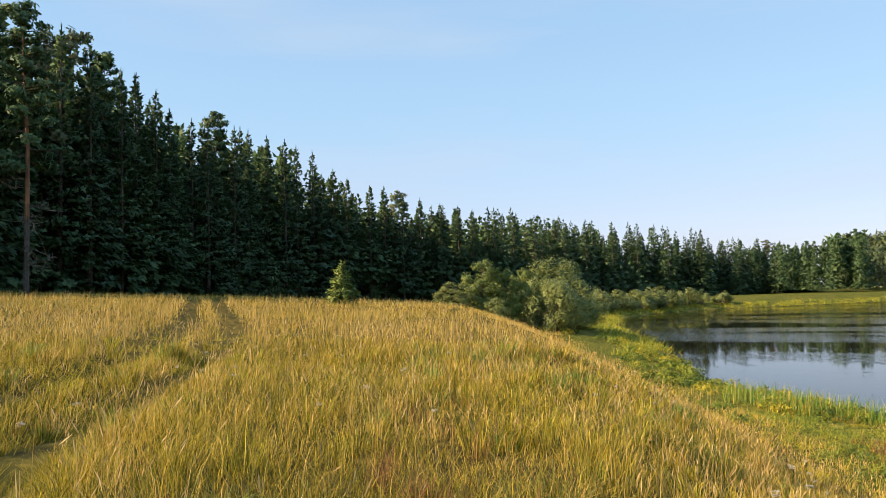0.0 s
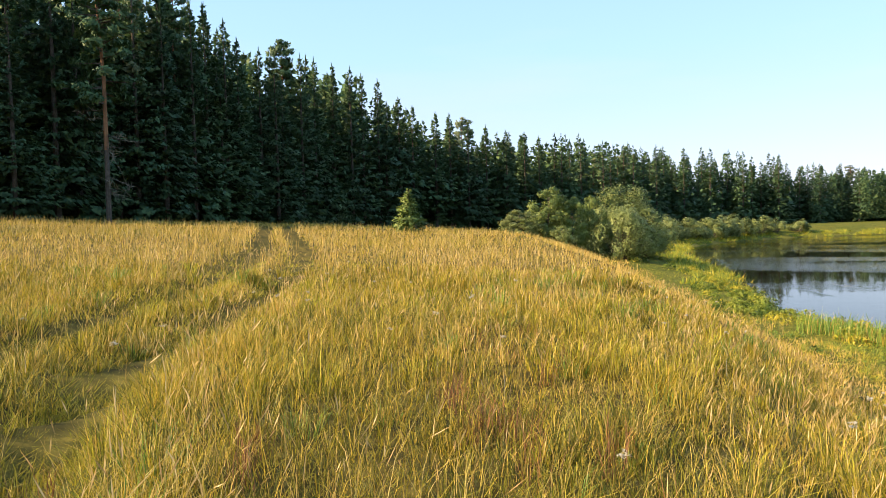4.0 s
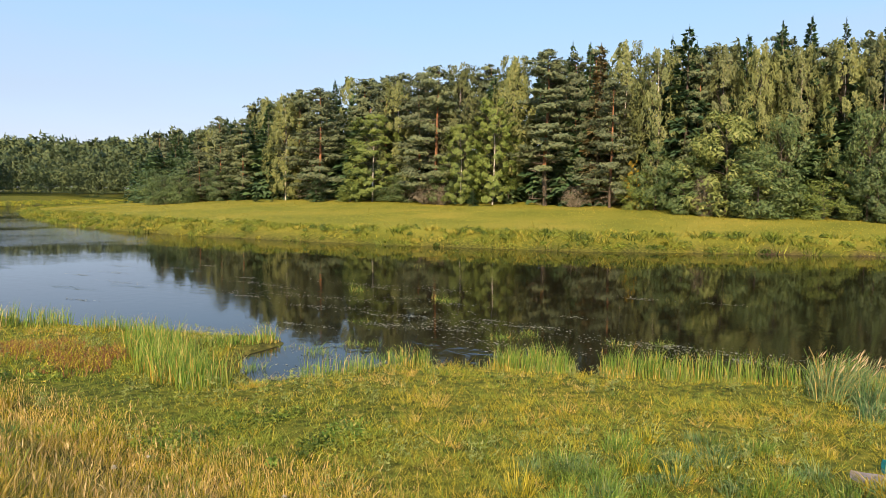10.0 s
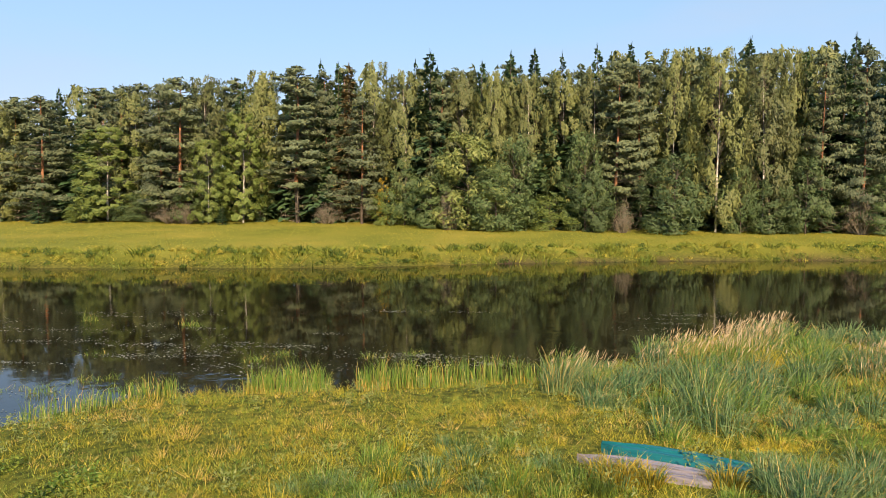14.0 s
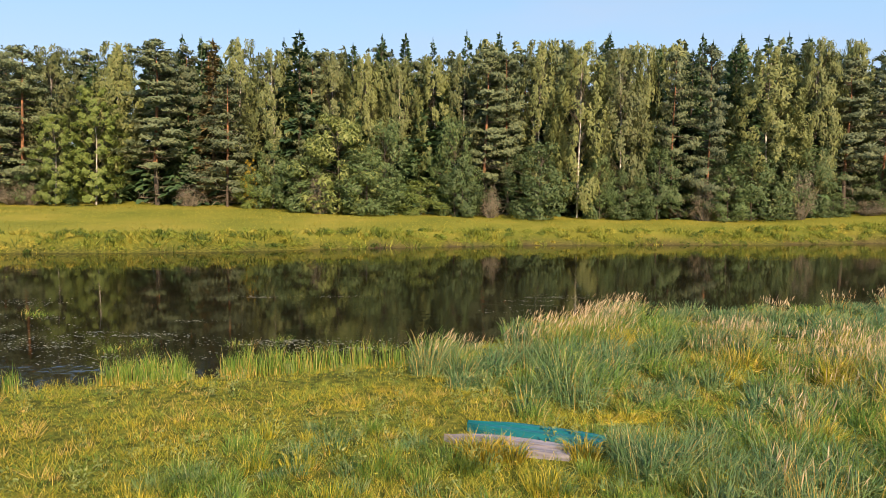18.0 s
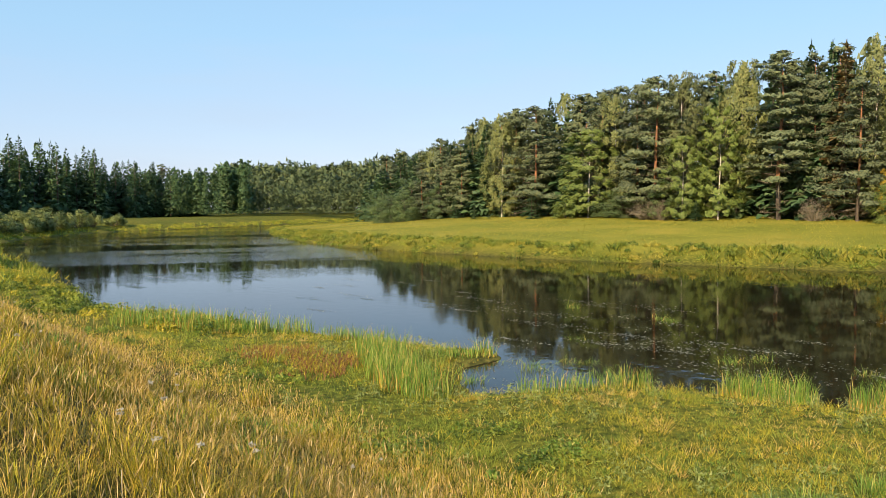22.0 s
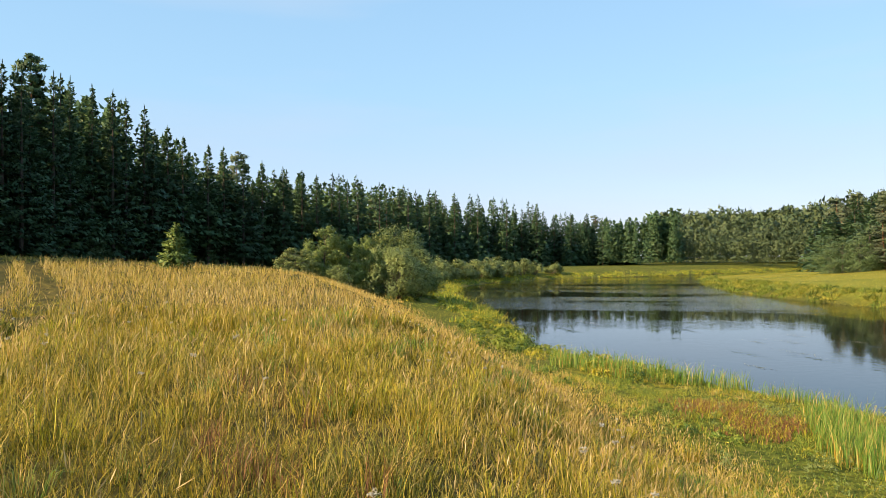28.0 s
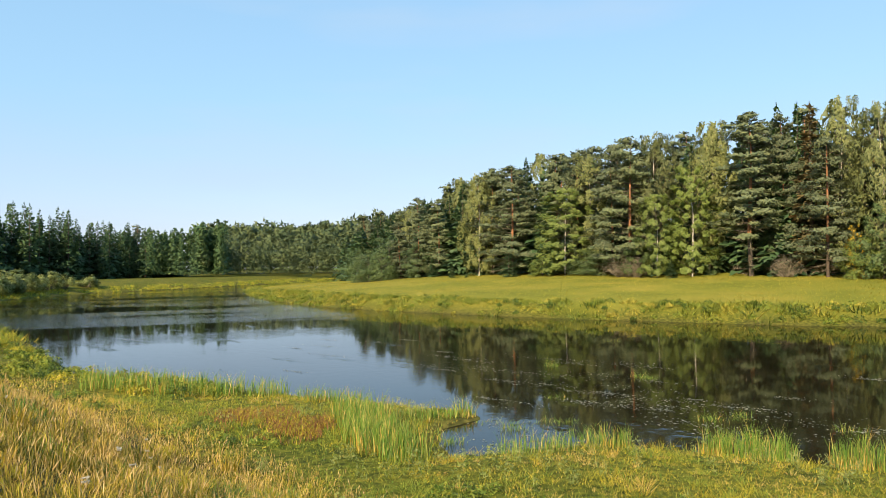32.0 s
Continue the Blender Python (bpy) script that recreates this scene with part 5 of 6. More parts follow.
herb = leaf_quads(np.stack([px, py, height(px, py) + rng.uniform(0.05, 0.45, len(px))], 1), np.full(len(px), 0.045), rng, 1.8)
tagged(new("leafy_herbs", soup("leafy_herbs", herb, [M_WILLOW])), "pale leafy herbs among the short grass", "plant", kind="stuff")
# russet sorrel patch by the cove
cx, cy = rng.normal(14.0, 0.7, 150), np.where(rng.uniform(0, 1, 150) < 0.5, rng.normal(19.6, 0.7, 150), rng.normal(22.4, 0.8, 150))
px, py, out = tufts(cx, cy, 0.3, 30, 0.4)
grassland("russet_herbs", px, py, rng.uniform(0.12, 0.34, len(px)), np.full(len(px), 0.022), [M_RUSSET, M_GREEN], (rng.uniform(0, 1, len(px)) < 0.35).astype(int), 0.5, "reddish-brown withered herbs by the cove")
# russet stems in the meadow
cx = np.concatenate([rng.normal(0.1, 0.35, 12), rng.normal(-0.3, 0.8, 8), rng.normal(-1.9, 0.5, 4)])
cy = np.concatenate([rng.normal(4.9, 0.5, 12), rng.normal(8.0, 1.2, 8), rng.normal(4.0, 0.5, 4)])
px, py, out = tufts(cx, cy, 0.12, 24, 0.3)
grassland("russet_stems", px, py, rng.uniform(0.25, 0.5, len(px)), np.full(len(px), 0.005), [M_RUSSET], None, 0.25, "russet dock stems among the golden grass")


def reeds(name, spots, per, tall, label, plume=0.0, mat=M_REED, wide=0.022, lean=0.17, base=None, floor=None):
    """Upright reed beds: spots are (x, y, radius)."""
    xs, ys = [], []
    for x, y, rad in spots:
        n = int(per * 2.3 * rad * rad) + 6
        a, f = rng.uniform(0, 2 * math.pi, n), np.sqrt(rng.uniform(0, 1, n))
        xs.append(x + np.cos(a) * f * rad)
        ys.append(y + np.sin(a) * f * rad)
    x, y = np.concatenate(xs), np.concatenate(ys)
    z = np.maximum(height(x, y), -0.25)
    k = max(3, len(x) // 4)
    grassland(name + "_foot", x[:k], y[:k], tall * rng.uniform(0.2, 0.5, k), np.full(k, wide * 1.1), [M_YELLOW, M_STRAW], rng.integers(0, 2, k), lean, "yellowed feet of the reeds at the water", bend=0.3, z=z[:k])
    return grassland(name, x, y, tall * rng.uniform(0.4, 1.1, len(x)) * np.clip(1 + 0.3 * waves(x, y, 0.35, 71), 0.5, 1.25), np.full(len(x), wide), [mat, M_STRAW], (rng.uniform(0, 1, len(x)) < 0.10).astype(int), lean, label, bend=0.3, z=z)


reeds("reed_bed", [(19.9, 11.8, 0.5), (19.4, 12.3, 0.4)], 260, 0.8, "upright green reeds along the water's edge", wide=0.017)
reeds("reed_bed", [(20.6, 9.1, 0.45), (20.8, 8.5, 0.55), (21.0, 7.8, 0.5), (21.2, 7.4, 0.35)], 330, 1.0, "upright green reeds along the water's edge", wide=0.017)
reeds("reed_bed", [(21.6, 5.9, 0.5), (21.9, 5.2, 0.55), (22.1, 4.5, 0.55), (22.4, 3.8, 0.5), (22.6, 3.1, 0.45), (22.9, 2.4, 0.4)], 330, 1.05, "upright green reeds along the water's edge", wide=0.017)
reeds("reed_bed", [(22.6, 1.5, 0.5), (22.9, 1.0, 0.4)], 230, 0.8, "yellowing reeds along the water's edge", wide=0.016)
reeds("reed_bed", [(14.4, 16.0, 0.9), (14.9, 17.2, 1.0), (15.7, 18.4, 1.0), (16.3, 19.6, 0.9), (14.0, 14.9, 0.7)], 260, 1.15, "tall bright green reeds by a small cove", wide=0.018)
reeds("reed_bed", [(14.3, 31.5, 1.2), (15.2, 30.2, 1.3), (16.3, 28.9, 1.2), (17.6, 27.0, 0.9), (13.6, 33.4, 1.3)], 130, 1.05, "green reeds along the bank", wide=0.02)
reeds("reed_bed", [(18.3, 24.6, 0.8), (18.9, 23.4, 0.6), (18.2, 12.9, 0.7), (17.2, 13.5, 0.6)], 160, 0.75, "green reeds along the bank", wide=0.016)
reeds("reed_bed", [(20.2, 18.3, 0.5), (19.4, 18.6, 0.6), (18.5, 18.9, 0.6)], 200, 0.40, "low green reeds on a little spit")
for x, y in [(21.6, 15.6), (20.0, 15.9), (22.2, 15.0), (20.6, 13.1), (20.5, 18.5), (17.2, 16.1), (33.5, 23.8), (32.8, 17.7), (25.8, 11.2), (20.2, 17.1), (26.5, 10.6), (25.7, 18.0), (33.1, 18.3), (25.6, 11.5), (27.0, 11.0), (27.8, 5.9), (26.9, 7.4), (26.2, 2.0)]:
    reeds("reed_tuft", [(x, y, 0.42)], 240, float(rng.uniform(0.5, 0.85)), "thin pale reed tuft standing in the water", lean=0.35, wide=0.016)
for x, y, rad, t in ((21.4, 15.4, 0.6, 0.5), (19.8, 15.7, 0.7, 0.45), (20.6, 13.8, 0.7, 0.5), (32.9, 17.8, 0.5, 0.45), (22.5, 13.8, 0.5, 0.5), (17.1, 16.1, 0.4, 0.4), (30.0, 23.2, 0.5, 0.4), (47.0, 28.0, 0.6, 0.5), (26.5, 14.8, 0.5, 0.35), (24.0, 11.5, 0.6, 0.3)):
    reeds("reed_tuft", [(x, y, rad)], 90, t, "thin pale reed tuft standing in the water", lean=0.35, wide=0.018)

# tall sedge and reed grass on the point below the camera, in arching tufts with gaps between
n = 960
cx, cy = sector(n, 9, 44, -140, -86, 1.2)
sd, beyond = shore(cx, cy)
edge = np.interp(cy, (-40, -9, -6.0, -4.4, -3.6, -3.0, -2.4, -0.9, 0.6), (9.2, 9.2, 9.6, 10.4, 12.0, 15.6, 16.0, 17.6, 21.0))
keep = (cx > edge) & (sd > 0.2) & ~beyond & (slope_side(cx, cy) > 0.95)
cx, cy = cx[keep], cy[keep]
big = np.clip(0.48 + 0.75 * mottle(cx, cy, 2.0, 31) + rng.normal(0, 0.16, len(cx)), 0, 1)
per = 190
n = len(cx) * per
d = rng.normal(size=(n, 3))
d[:, 2] = np.abs(d[:, 2]) + 0.05
d /= np.linalg.norm(d, axis=1)[:, None]
wide, tall = np.repeat(0.34 + 0.40 * big, per), np.repeat(0.10 + 0.80 * big, per) * rng.uniform(0.7, 1.0, n)
fill = rng.uniform(0.5, 1.0, n)
p = np.stack([np.repeat(cx, per) + d[:, 0] * wide * fill, np.repeat(cy, per) + d[:, 1] * wide * fill, d[:, 2] * tall * fill], 1)
p[:, 2] += height(p[:, 0], p[:, 1])
way = np.stack([d[:, 0] * 0.8 + 0.25, d[:, 1] * 0.8 - 0.15, 0.55 - 0.75 * rng.uniform(0, 1, n)], 1) + rng.normal(0, 0.35, (n, 3))
ln = rng.uniform(0.18, 0.42, n)[:, None]
leaves = spray_tris(p - way * ln * 0.4, p + way * ln * 0.6, 0.012 + 0.0008 * np.hypot(p[:, 0], p[:, 1]), rng, d)
cold = mottle(cx, cy, 4.2, 33) + 0.5 * mottle(cx, cy, 1.5, 35) + rng.normal(0, 0.25, len(cx)) + 0.25 * step(15, 20, cx) - 0.05
tone = np.where(cold > -0.15, 0, np.where(cold > -0.75, 1, np.where(cold > -1.05, 2, 3)))
tagged(new("sedge", soup("sedge", leaves, [M_SEDGE, M_REED, M_GREEN, M_MEADOW], np.repeat(tone, per), d + rng.normal(0, 0.25, d.shape) + np.array([0, 0, 0.2]))), "dense blue-green sedge in tall mounds on the point", "grass", kind="stuff")


def arching(name, x, y, tall, reach, wide, mats, which, label, flow=(0.0, 0.0), out=None):
    """Long blades that rise, arch over and droop at the tip."""
    n = len(x)
    a = rng.uniform(0, 2 * math.pi, n)
    way = np.stack([np.cos(a), np.sin(a)], 1) * 0.35 + np.array(flow) + (0 if out is None else out)
    way = np.concatenate([way * reach[:, None], np.zeros((n, 1))], 1)
    base = np.stack([x, y, height(x, y) - 0.02], 1)
    up = np.zeros((n, 3))
    up[:, 2] = tall
    turn = rng.uniform(0, 2 * math.pi, n)
    side = np.stack([np.cos(turn), np.sin(turn), np.zeros(n)], 1) * (wide / 2)[:, None]
    mid, bow, tip = base + way * 0.28 + up * 0.62, base + way * 0.75 + up, base + way * 1.35 + up * rng.uniform(0.72, 1.0, n)[:, None]
    v = np.stack([base - side, base + side, mid + side, mid - side, bow + side * 0.8, bow - side * 0.8, tip], 1)
    me = bpy.data.meshes.new(name)
    me.vertices.add(n * 7)
    me.vertices.foreach_set("co", v.reshape(-1).astype(np.float32))
    k = (np.arange(n) * 7)[:, None]
    loops = np.concatenate([k + c for c in (0, 1, 2, 3, 3, 2, 4, 5, 5, 4, 6)], 1)
    me.loops.add(n * 11)
    me.loops.foreach_set("vertex_index", loops.reshape(-1).astype(np.int32))
    me.polygons.add(n * 3)
    q = np.arange(n) * 11
    me.polygons.foreach_set("loop_start", np.stack([q, q + 4, q + 8], 1).reshape(-1).astype(np.int32))
    me.polygons.foreach_set("loop_total", np.tile([4, 4, 3], n).astype(np.int32))
    for mt in mats:
        me.materials.append(mt)
    me.polygons.foreach_set("material_index", np.repeat(which, 3).astype(np.int32))
    me.update(calc_edges=True)
    return tagged(new(name, me), label, "grass", kind="stuff")


per = 84
px, py, out = tufts(cx, cy, 0.22 + 0.34 * big, per, 0.85)
tall = np.repeat(0.22 + 0.70 * big, per) * rng.uniform(0.55, 1.12, len(px))
which = np.where(rng.uniform(0, 1, len(px)) < 0.08, 4, np.repeat(tone, per))
arching("sedge_blades", px, py, tall, tall * rng.uniform(0.5, 1.15, len(px)), 0.0055 + 0.00042 * np.hypot(px, py), [M_SEDGE, M_REED, M_GREEN, M_MEADOW, M_STRAW], which, "arching sedge blades standing out of the mounds", (0.34, -0.26), out)
# its feathery plumes
keep = (big > 0.50) & (mottle(cx, cy, 2.6, 51) > -0.05)
px, py, out = tufts(cx[keep], cy[keep], 0.42, 44, 0.35)
tall = rng.uniform(0.95, 1.35, len(px)) * np.repeat(0.55 + 0.42 * big[keep], 44)
base = np.stack([px, py, height(px, py)], 1)
leanv = np.concatenate([out + rng.normal(0, 0.12, out.shape) + np.array([0.22, -0.14]), np.zeros((len(px), 1))], 1)
stem = strips(base, leanv, tall, np.full(len(px), 0.006), 0.02)
tip = stem[:, 4]
way = np.array([0.46, -0.34, 0.55]) + rng.normal(0, 0.15, (len(px), 3))
side = rng.normal(0, 1, (len(px), 3)) * (0.0015 + 0.00024 * np.hypot(px, py))[:, None]
plume = np.stack([tip - way * 0.20, tip + side, tip + way * 0.16, tip - side], 1)
tagged(new("sedge_stalks", blade_mesh("sedge_stalks", stem, [M_STRAW])), "thin straw stalks above the sedge", "grass", kind="stuff")
tagged(new("reed_plumes", soup("reed_plumes", plume, [M_PLUME])), "feathery buff plumes of reed grass", "grass", kind="stuff")

# leafy mounds of herbs on the flat and on the banks


def herb_mounds(name, cx, cy, grow, per, leaf, mats, which, label, flat=0.95):
    dome = ball(len(cx) * per, rng, 0.55)
    dome[:, 2] = np.abs(dome[:, 2])
    p = np.stack([np.repeat(cx, per), np.repeat(cy, per), np.repeat(height(cx, cy), per)], 1) + dome * np.repeat(grow, per)[:, None] * np.array([1.1, 1.1, flat])
    face = dome * 0.7 + np.array([0, 0, 0.45]) + rng.normal(0, 0.45, dome.shape)
    leaves = leaf_quads(p, np.repeat(np.broadcast_to(leaf, len(cx)), per), rng, 2.0, 0, face)
    return tagged(new(name, soup(name, leaves, mats, np.repeat(which, per), face)), label, "plant", kind="stuff")


MOUNDS = [(11.0, 21.9), (11.4, 32.2), (11.0, 27.7), (12.1, 8.8), (12.3, 11.1), (11.6, 19.5), (10.2, 11.8), (11.3, 9.1), (17.3, 34.7), (20.5, 67.2)]
cx, cy = np.repeat(np.array(MOUNDS), 8, axis=0).T
cx, cy = cx + rng.normal(0, 0.45, len(cx)), cy + rng.normal(0, 0.45, len(cx))
herb_mounds("herb_mounds", cx, cy, rng.uniform(0.14, 0.36, len(cx)), 110, 0.05, [M_LEAFDARK, M_BANKSIDE, M_REED], rng.choice(3, len(cx), p=(0.3, 0.5, 0.2)), "dark green leafy herbs in mounds on the bank")
# soft rank growth along the near bank towards the willows
cx, cy = rng.uniform(1, 17, 900), rng.uniform(28, 84, 900)
sd, beyond = shore(cx, cy)
keep = (sd > 0.2) & ~beyond & (slope_side(cx, cy) > 0.75) & ((sd < 4) | (mottle(cx, cy, 5, 37) > 0.25))
cx, cy = cx[keep], cy[keep]
herb_mounds("herb_mounds", cx, cy, rng.uniform(0.25, 0.65, len(cx)), 110, 0.095, [M_LEAFDARK, M_BANKSIDE, M_GREEN], rng.choice(3, len(cx), p=(0.22, 0.48, 0.30)), "soft green clumps of herbs along the near bank")

# white umbels and a few thistles
spots = [(-1.1, 6.7), (-4.0, 16.5), (-0.7, 6.8), (-0.1, 6.3), (1.9, 4.2), (2.3, 4.5), (1.7, 4.2), (-2.3, 2.5), (-2.1, 2.5), (-1.5, 2.4), (-2.8, 8.8), (-3.4, 15.4), (0.4, 3.2), (5.5, 6.6), (6.3, 5.4), (6.6, 4.8)]
pts = []
for x, y in spots + [(float(a), float(b)) for a, b in zip(rng.uniform(-5, 5, 40), rng.uniform(3, 16, 40))]:
    z = float(height(x, y)) + rng.uniform(0.5, 0.72)
    a, f = rng.uniform(0, 6.28, 26), np.sqrt(rng.uniform(0, 1, 26)) * rng.uniform(0.014, 0.032)
    c = np.stack([x + np.cos(a) * f, y + np.sin(a) * f, z + rng.normal(0, 0.006, 26)], 1)
    d = rng.normal(0, 0.006, (26, 2))
    e = np.stack([d[:, 0], d[:, 1], np.zeros(26)], 1) + 0.004
    g = np.stack([-d[:, 1], d[:, 0], np.zeros(26)], 1)
    pts.append(np.stack([c - e, c + g, c + e, c - g], 1))
    s = strips(np.array([[x, y, z - 0.7]]), np.zeros((1, 3)), np.array([0.7]), np.array([0.005]), 0.0)[0]
    pts.append(s[None, :4])
tagged(new("white_umbels", soup("white_umbels", np.concatenate(pts), [M_FLOWER])), "white flat-topped umbel flowers in the meadow", "flower", kind="stuff")

# the far bank: low growth on the meadow, rank growth at the water
x, y = rng.uniform(60, 130, 110000), rng.uniform(-120, 185, 110000)
sd, beyond = shore(x, y)
keep = beyond & (sd > 0.3) & (sd < 52)
x, y, sd = x[keep], y[keep], sd[keep]
grassland("far_meadow_grass", x, y, rng.uniform(0.08, 0.24, len(x)) * (1 + 0.8 * np.exp(-(sd / 4) ** 2)), np.full(len(x), 0.09), [M_FARGRASS], None, 0.4, "yellow-green grass of the far meadow", simple=True, soft=True)
s = rng.uniform(0.12, 0.95, 1500)
spikes = rng.uniform(0, 1, 1500) < 0.35
line = [along(FAR_SHORE, float(v)) for v in s]
o = rng.uniform(0.1, 5.0, 1500) ** 1.0
cx, cy = np.array([q[0] + q[2] * v for q, v in zip(line, o)]), np.array([q[1] + q[3] * v for q, v in zip(line, o)])
sd, beyond = shore(cx, cy)
bank = beyond & (sd > 0.1) & ~spikes
herb_mounds("bankside_herbs", cx[bank], cy[bank], rng.uniform(0.30, 0.75, int(bank.sum())), 84, 0.12, [M_BANKSIDE, M_FARGRASS, M_LEAFDARK], rng.choice(3, int(bank.sum()), p=(0.66, 0.16, 0.18)), "rank green herbs overhanging the far water's edge")
keep = beyond & (sd > 0.1) & spikes
px, py, out = tufts(cx[keep], cy[keep], 0.8, 44, 0.6)
grassland("bankside_growth", px, py, rng.uniform(0.35, 0.8, len(px)) * np.repeat(rng.uniform(0.6, 1.35, int(keep.sum())), 44), np.full(len(px), 0.10), [M_BANKSIDE, M_FARGRASS, M_LEAFDARK], np.repeat(rng.choice(3, int(keep.sum()), p=(0.72, 0.16, 0.12)), 44), 0.4, "rank green growth overhanging the far water's edge", bend=0.4, outward=out, simple=True, soft=True)
# growth along the near bank upstream
s = rng.uniform(0.0, 0.5, 420)
line = [along(NEAR_SHORE, float(v)) for v in s]
o = rng.uniform(0.2, 6.0, 420)
cx, cy = np.array([q[0] + q[2] * v for q, v in zip(line, o)]), np.array([q[1] + q[3] * v for q, v in zip(line, o)])
sd, beyond = shore(cx, cy)
cx, cy = np.where(sd < 0, 2 * np.array([q[0] for q in line]) - cx, cx), np.where(sd < 0, 2 * np.array([q[1] for q in line]) - cy, cy)
sd, beyond = shore(cx, cy)
keep = (sd > 0.1) & ~beyond & (cy > 30)
px, py, out = tufts(cx[keep], cy[keep], 0.9, 24, 0.5)
grassland("bankside_growth", px, py, rng.uniform(0.4, 1.0, len(px)), 0.05 + 0.0006 * np.hypot(px, py), [M_GREEN, M_BANKSIDE], (rng.uniform(0, 1, len(px)) < 0.6).astype(int), 0.4, "rank green growth along the near bank", bend=0.4, outward=out, simple=True)

# floating leaves and weed on the water
m, tree, b = material("floating_leaves", 0.35, 0.5)
geo = tree.nodes.new("ShaderNodeNewGeometry")
tree.links.new(ramp(tree, geo.outputs["Random Per Island"], [(0, (0.08, 0.09, 0.04)), (0.6, (0.16, 0.16, 0.09)), (1, (0.34, 0.32, 0.22))]).outputs[0], b.inputs["Base Color"])
M_PAD = m
RAFTS = [(28.6, 24.2), (28.0, 20.9), (29.3, 28.1), (26.3, 17.3), (18.2, 13.2), (23.7, 13.4), (29.4, 14.0), (24.2, 19.5), (32.6, 20.1), (33.0, 29.7), (35.5, 21.7), (27.4, 13.7), (28.7, 10.9), (27.2, 4.9), (27.8, 5.9), (27.1, 3.8), (38.9, 6.4), (37.1, -4.3), (39.9, -5.5), (27.2, 16.1), (26.0, 10.9), (26.7, 2.7)]
cx, cy = np.repeat(np.array(RAFTS), 3, axis=0).T
cx, cy = np.concatenate([cx + rng.normal(0, 0.9, len(cx)), rng.uniform(20, 44, 14)]), np.concatenate([cy + rng.normal(0, 1.6, len(cy)), rng.uniform(10, 60, 14)])
n = 60
stretch = np.repeat(rng.uniform(0.12, 0.45, len(cx)), n)
px = np.repeat(cx, n) + rng.normal(0, 1, len(cx) * n) * stretch
py = np.repeat(cy, n) + rng.normal(0, 1, len(cx) * n) * stretch * 3.4
sd, beyond = shore(px, py)
px, py = px[sd < -0.1], py[sd < -0.1]
a = rng.uniform(0, 6.28, len(px))[:, None] + np.linspace(0, 2 * math.pi, 7)[None, :-1]
rad = (rng.uniform(0.012, 0.04, len(px)) * rng.uniform(0.6, 1.2, len(px)))[:, None]
pads = np.stack([px[:, None] + np.cos(a) * rad, py[:, None] + np.sin(a) * rad * 1.5, np.full(a.shape, 0.012) + rng.normal(0, 0.004, a.shape)], -1)
tagged(new("floating_leaves", soup("floating_leaves", pads, [M_PAD])), "olive leaves of water weed floating on the river", "water plants", kind="stuff")

# ---- two old boats, keel up in the grass ----
M_TEAL = plain("worn_turquoise_paint", (0.004, 0.10, 0.125), (0.012, 0.19, 0.22), 0.5, 0.5, 0.25, 0.4, (0.6, 6, 6))
M_GREYWOOD = plain("weathered_grey_boards", (0.16, 0.15, 0.18), (0.32, 0.30, 0.34), 0.4, 0.8, 0.4, 0.2, (0.6, 7, 7))


def hull_width(s, beam):
    """Half the width along the hull: blunt stern at 0, drawn in to the bow at 1."""
    return beam / 2 * (0.80 + 0.20 * math.sin(math.pi * min(1, s * 1.3)) if s < 0.5 else 0.995 * (1 - ((s - 0.5) / 0.52) ** 2.4)) + 0.015


def strake(length, beam, tall, u0, u1, lift=0.0, thick=0.022, v=None):
    """One board of an upturned hull. On the bottom it runs between the fractions u0 and u1 of the width; on a side (v) between two heights."""
    bm = bmesh.new()
    rows = []
    for i in range(15):
        s = i / 14
        w, rise = hull_width(s, beam), tall - 0.16 * max(0, s - 0.55) ** 2 * 4 * tall - 0.03 * (1 - s) ** 3
        x = (s - 0.5) * length
        if v is None:
            a, b = (x, u0 * w * 0.84, rise + lift), (x, u1 * w * 0.84, rise + lift)
            nrm = Vector((0, 0, -thick))
        else:
            ya = [w * (1.0 - 0.16 * k) * v for k in (u0, u1)]
            a, b = (x, ya[0], rise * u0 + 0.01), (x, ya[1], rise * u1 + 0.01)
            nrm = Vector((0, -v * thick, 0))
        rows.append([bm.verts.new(p) for p in (a, b, Vector(b) + nrm, Vector(a) + nrm)])
    for p, q in zip(rows[:-1], rows[1:]):
        for j in range(4):
            bm.faces.new((p[j], p[(j + 1) % 4], q[(j + 1) % 4], q[j]))
    bm.faces.new(rows[0])
    bm.faces.new(rows[-1][::-1])
    bmesh.ops.recalc_face_normals(bm, faces=bm.faces)
    return bm


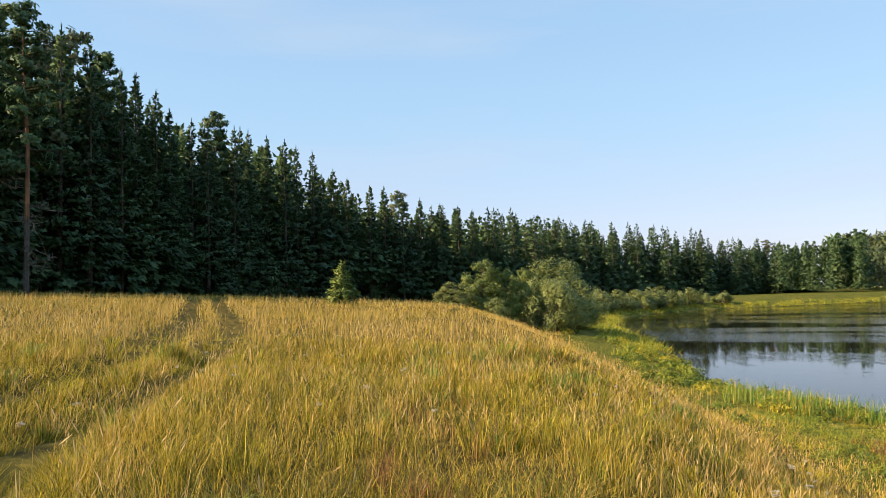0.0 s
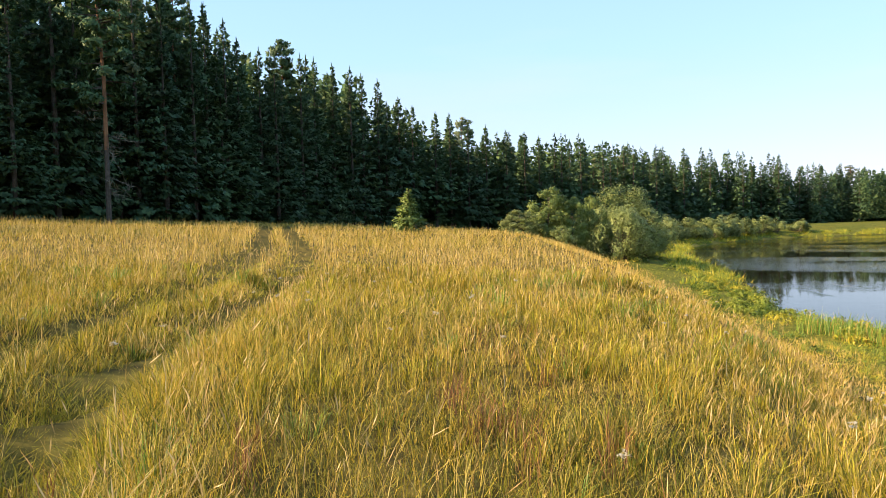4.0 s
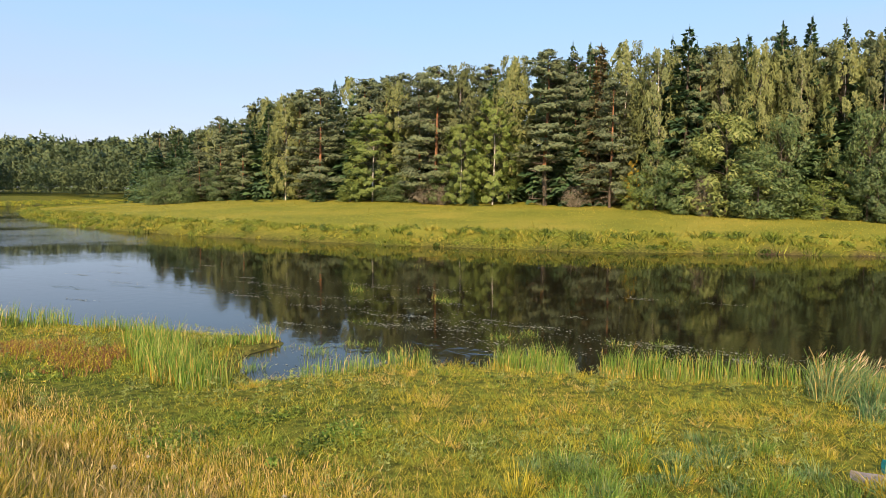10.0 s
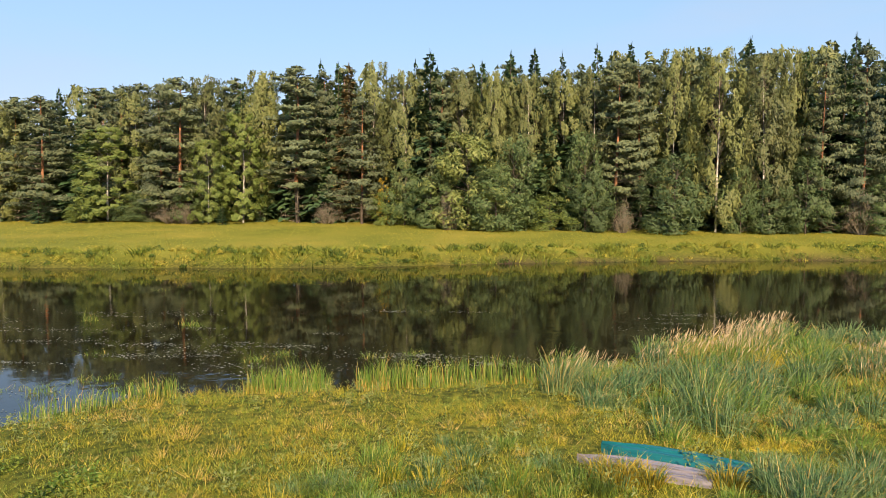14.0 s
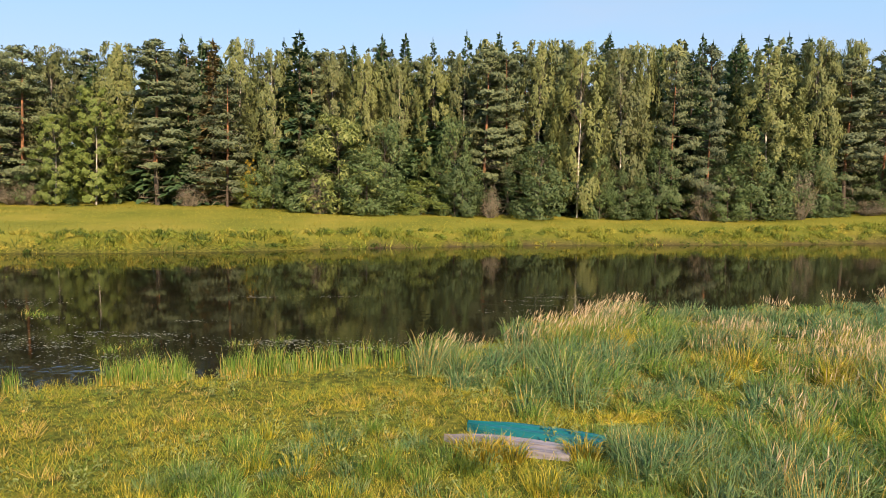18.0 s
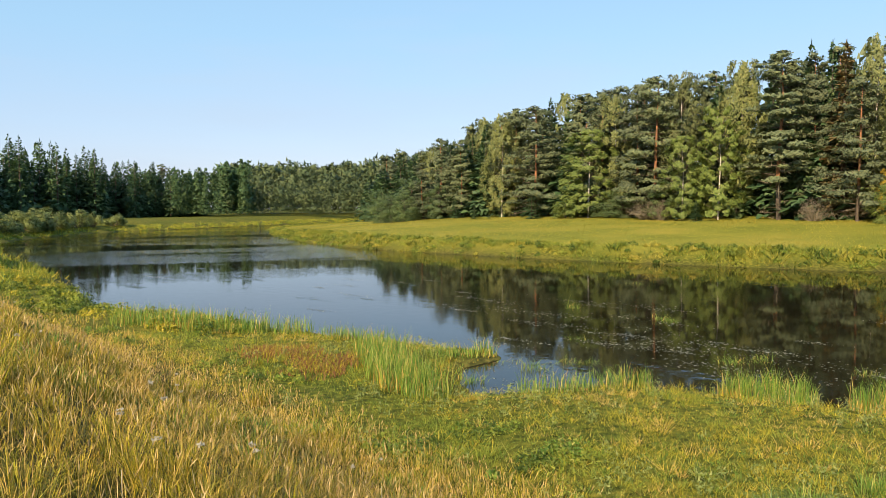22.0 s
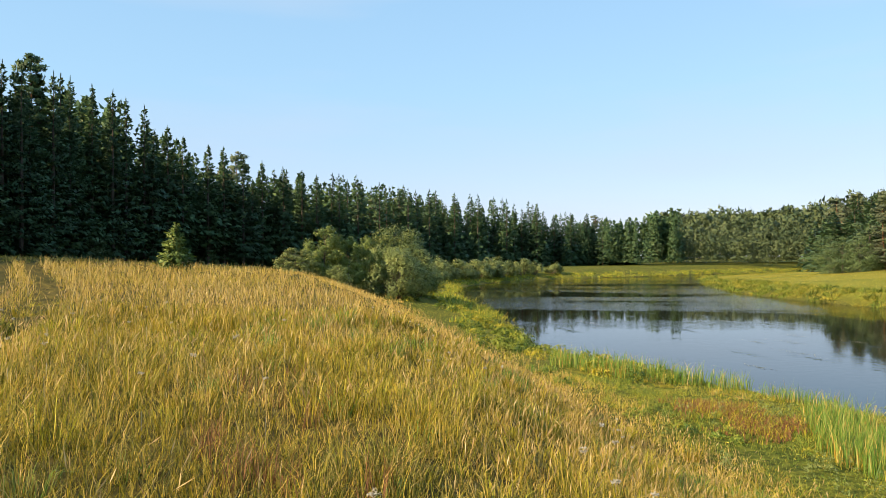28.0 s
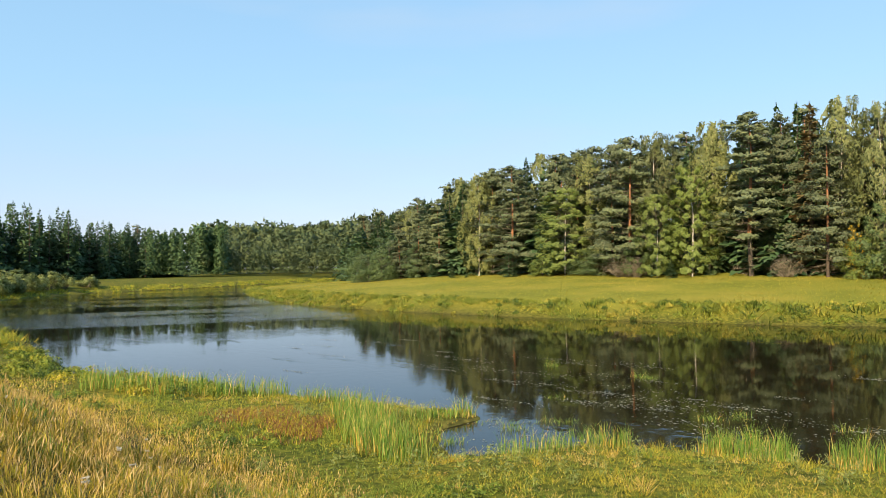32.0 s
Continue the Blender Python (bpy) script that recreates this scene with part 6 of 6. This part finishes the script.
def boat(kind, x, y, turn, tilt, length, beam, tall, mat, label, boards=6, lift=0.0):
    ob = new(kind)
    ob.matrix_basis = Matrix.LocRotScale((x, y, float(height(x, y)) - 0.03 + lift), Euler((radians(tilt), radians(2.0), radians(turn))), None)
    for i in range(boards):
        a, b = -1 + 2 * i / boards, -1 + 2 * (i + 1) / boards
        part("bottom_board", strake(length, beam, tall, a + 0.012, b - 0.012, 0.004 * (i % 2)), mat, ob)
    for v in (-1, 1):
        for a, b in ((0.0, 0.49), (0.51, 0.99)):
            part("side_board", strake(length, beam, tall, a, b, 0, v=v), mat, ob)
    part("keel", strake(length, beam, tall, -0.06, 0.06, 0.045, 0.05), mat, ob)
    bm = bmesh.new()
    w = hull_width(0, beam)
    f = bm.faces.new([bm.verts.new(p) for p in ((-length / 2 + 0.02, -w, 0.01), (-length / 2 + 0.02, w, 0.01), (-length / 2 + 0.02, w * 0.84, tall - 0.04), (-length / 2 + 0.02, -w * 0.84, tall - 0.04))])
    g = bmesh.ops.extrude_face_region(bm, geom=[f])["geom"]
    bmesh.ops.translate(bm, verts=[e for e in g if isinstance(e, bmesh.types.BMVert)], vec=(-0.03, 0, 0))
    bmesh.ops.recalc_face_normals(bm, faces=bm.faces)
    part("transom", bm, mat, ob)
    return tagged(ob, label, "boat", "upturned boats")


boat("rowing_boat", 14.85, -1.95, 63, 3, 2.9, 0.66, 0.29, M_TEAL, "upturned wooden rowing boat with worn turquoise paint in tall grass")
boat("rowing_boat", 14.25, -1.35, 66, -5, 2.6, 0.60, 0.20, M_GREYWOOD, "upturned weathered grey boat half hidden by sedge")
# lush tufts standing round the boats
cx, cy = rng.uniform(10.2, 15.5, 250), rng.uniform(-8.0, 5.0, 250)
keep = (slope_side(cx, cy) > 1.0) & (np.hypot(cx - 14.5, (cy + 1.7) * 0.6) > 1.25) & (np.abs(cy / cx + 0.125 - 0.02) > 0.03) & (waves(cx, cy, 1.6, 91) > -0.25)
cx, cy = cx[keep], cy[keep]
px, py, out = tufts(cx, cy, 0.24, 110, 0.7)
grassland("lush_tufts", px, py, rng.uniform(0.2, 0.55, len(px)) * np.repeat(rng.uniform(0.5, 1.15, len(cx)), 110), np.full(len(px), 0.012), [M_GREEN, M_SEDGE, M_REED, M_LEAFDARK], np.repeat(rng.choice(4, len(cx), p=(0.16, 0.26, 0.36, 0.22)), 110), 0.3, "lush arching grass tufts round the boats", outward=out, bend=0.55)
# sedge in front of the boats
px, py, out = tufts(np.array([13.87, 13.73, 13.59, 13.41, 13.66]), np.array([-0.6, -1.03, -1.39, -0.8, -2.73]), 0.26, 240, 0.7)
grassland("sedge_tuft", px, py, rng.uniform(0.25, 0.62, len(px)), np.full(len(px), 0.02), [M_MEADOW, M_SEDGE], (rng.uniform(0, 1, len(px)) < 0.25).astype(int), 0.25, "brown-tipped sedge tuft beside the boats", outward=out, bend=0.5)
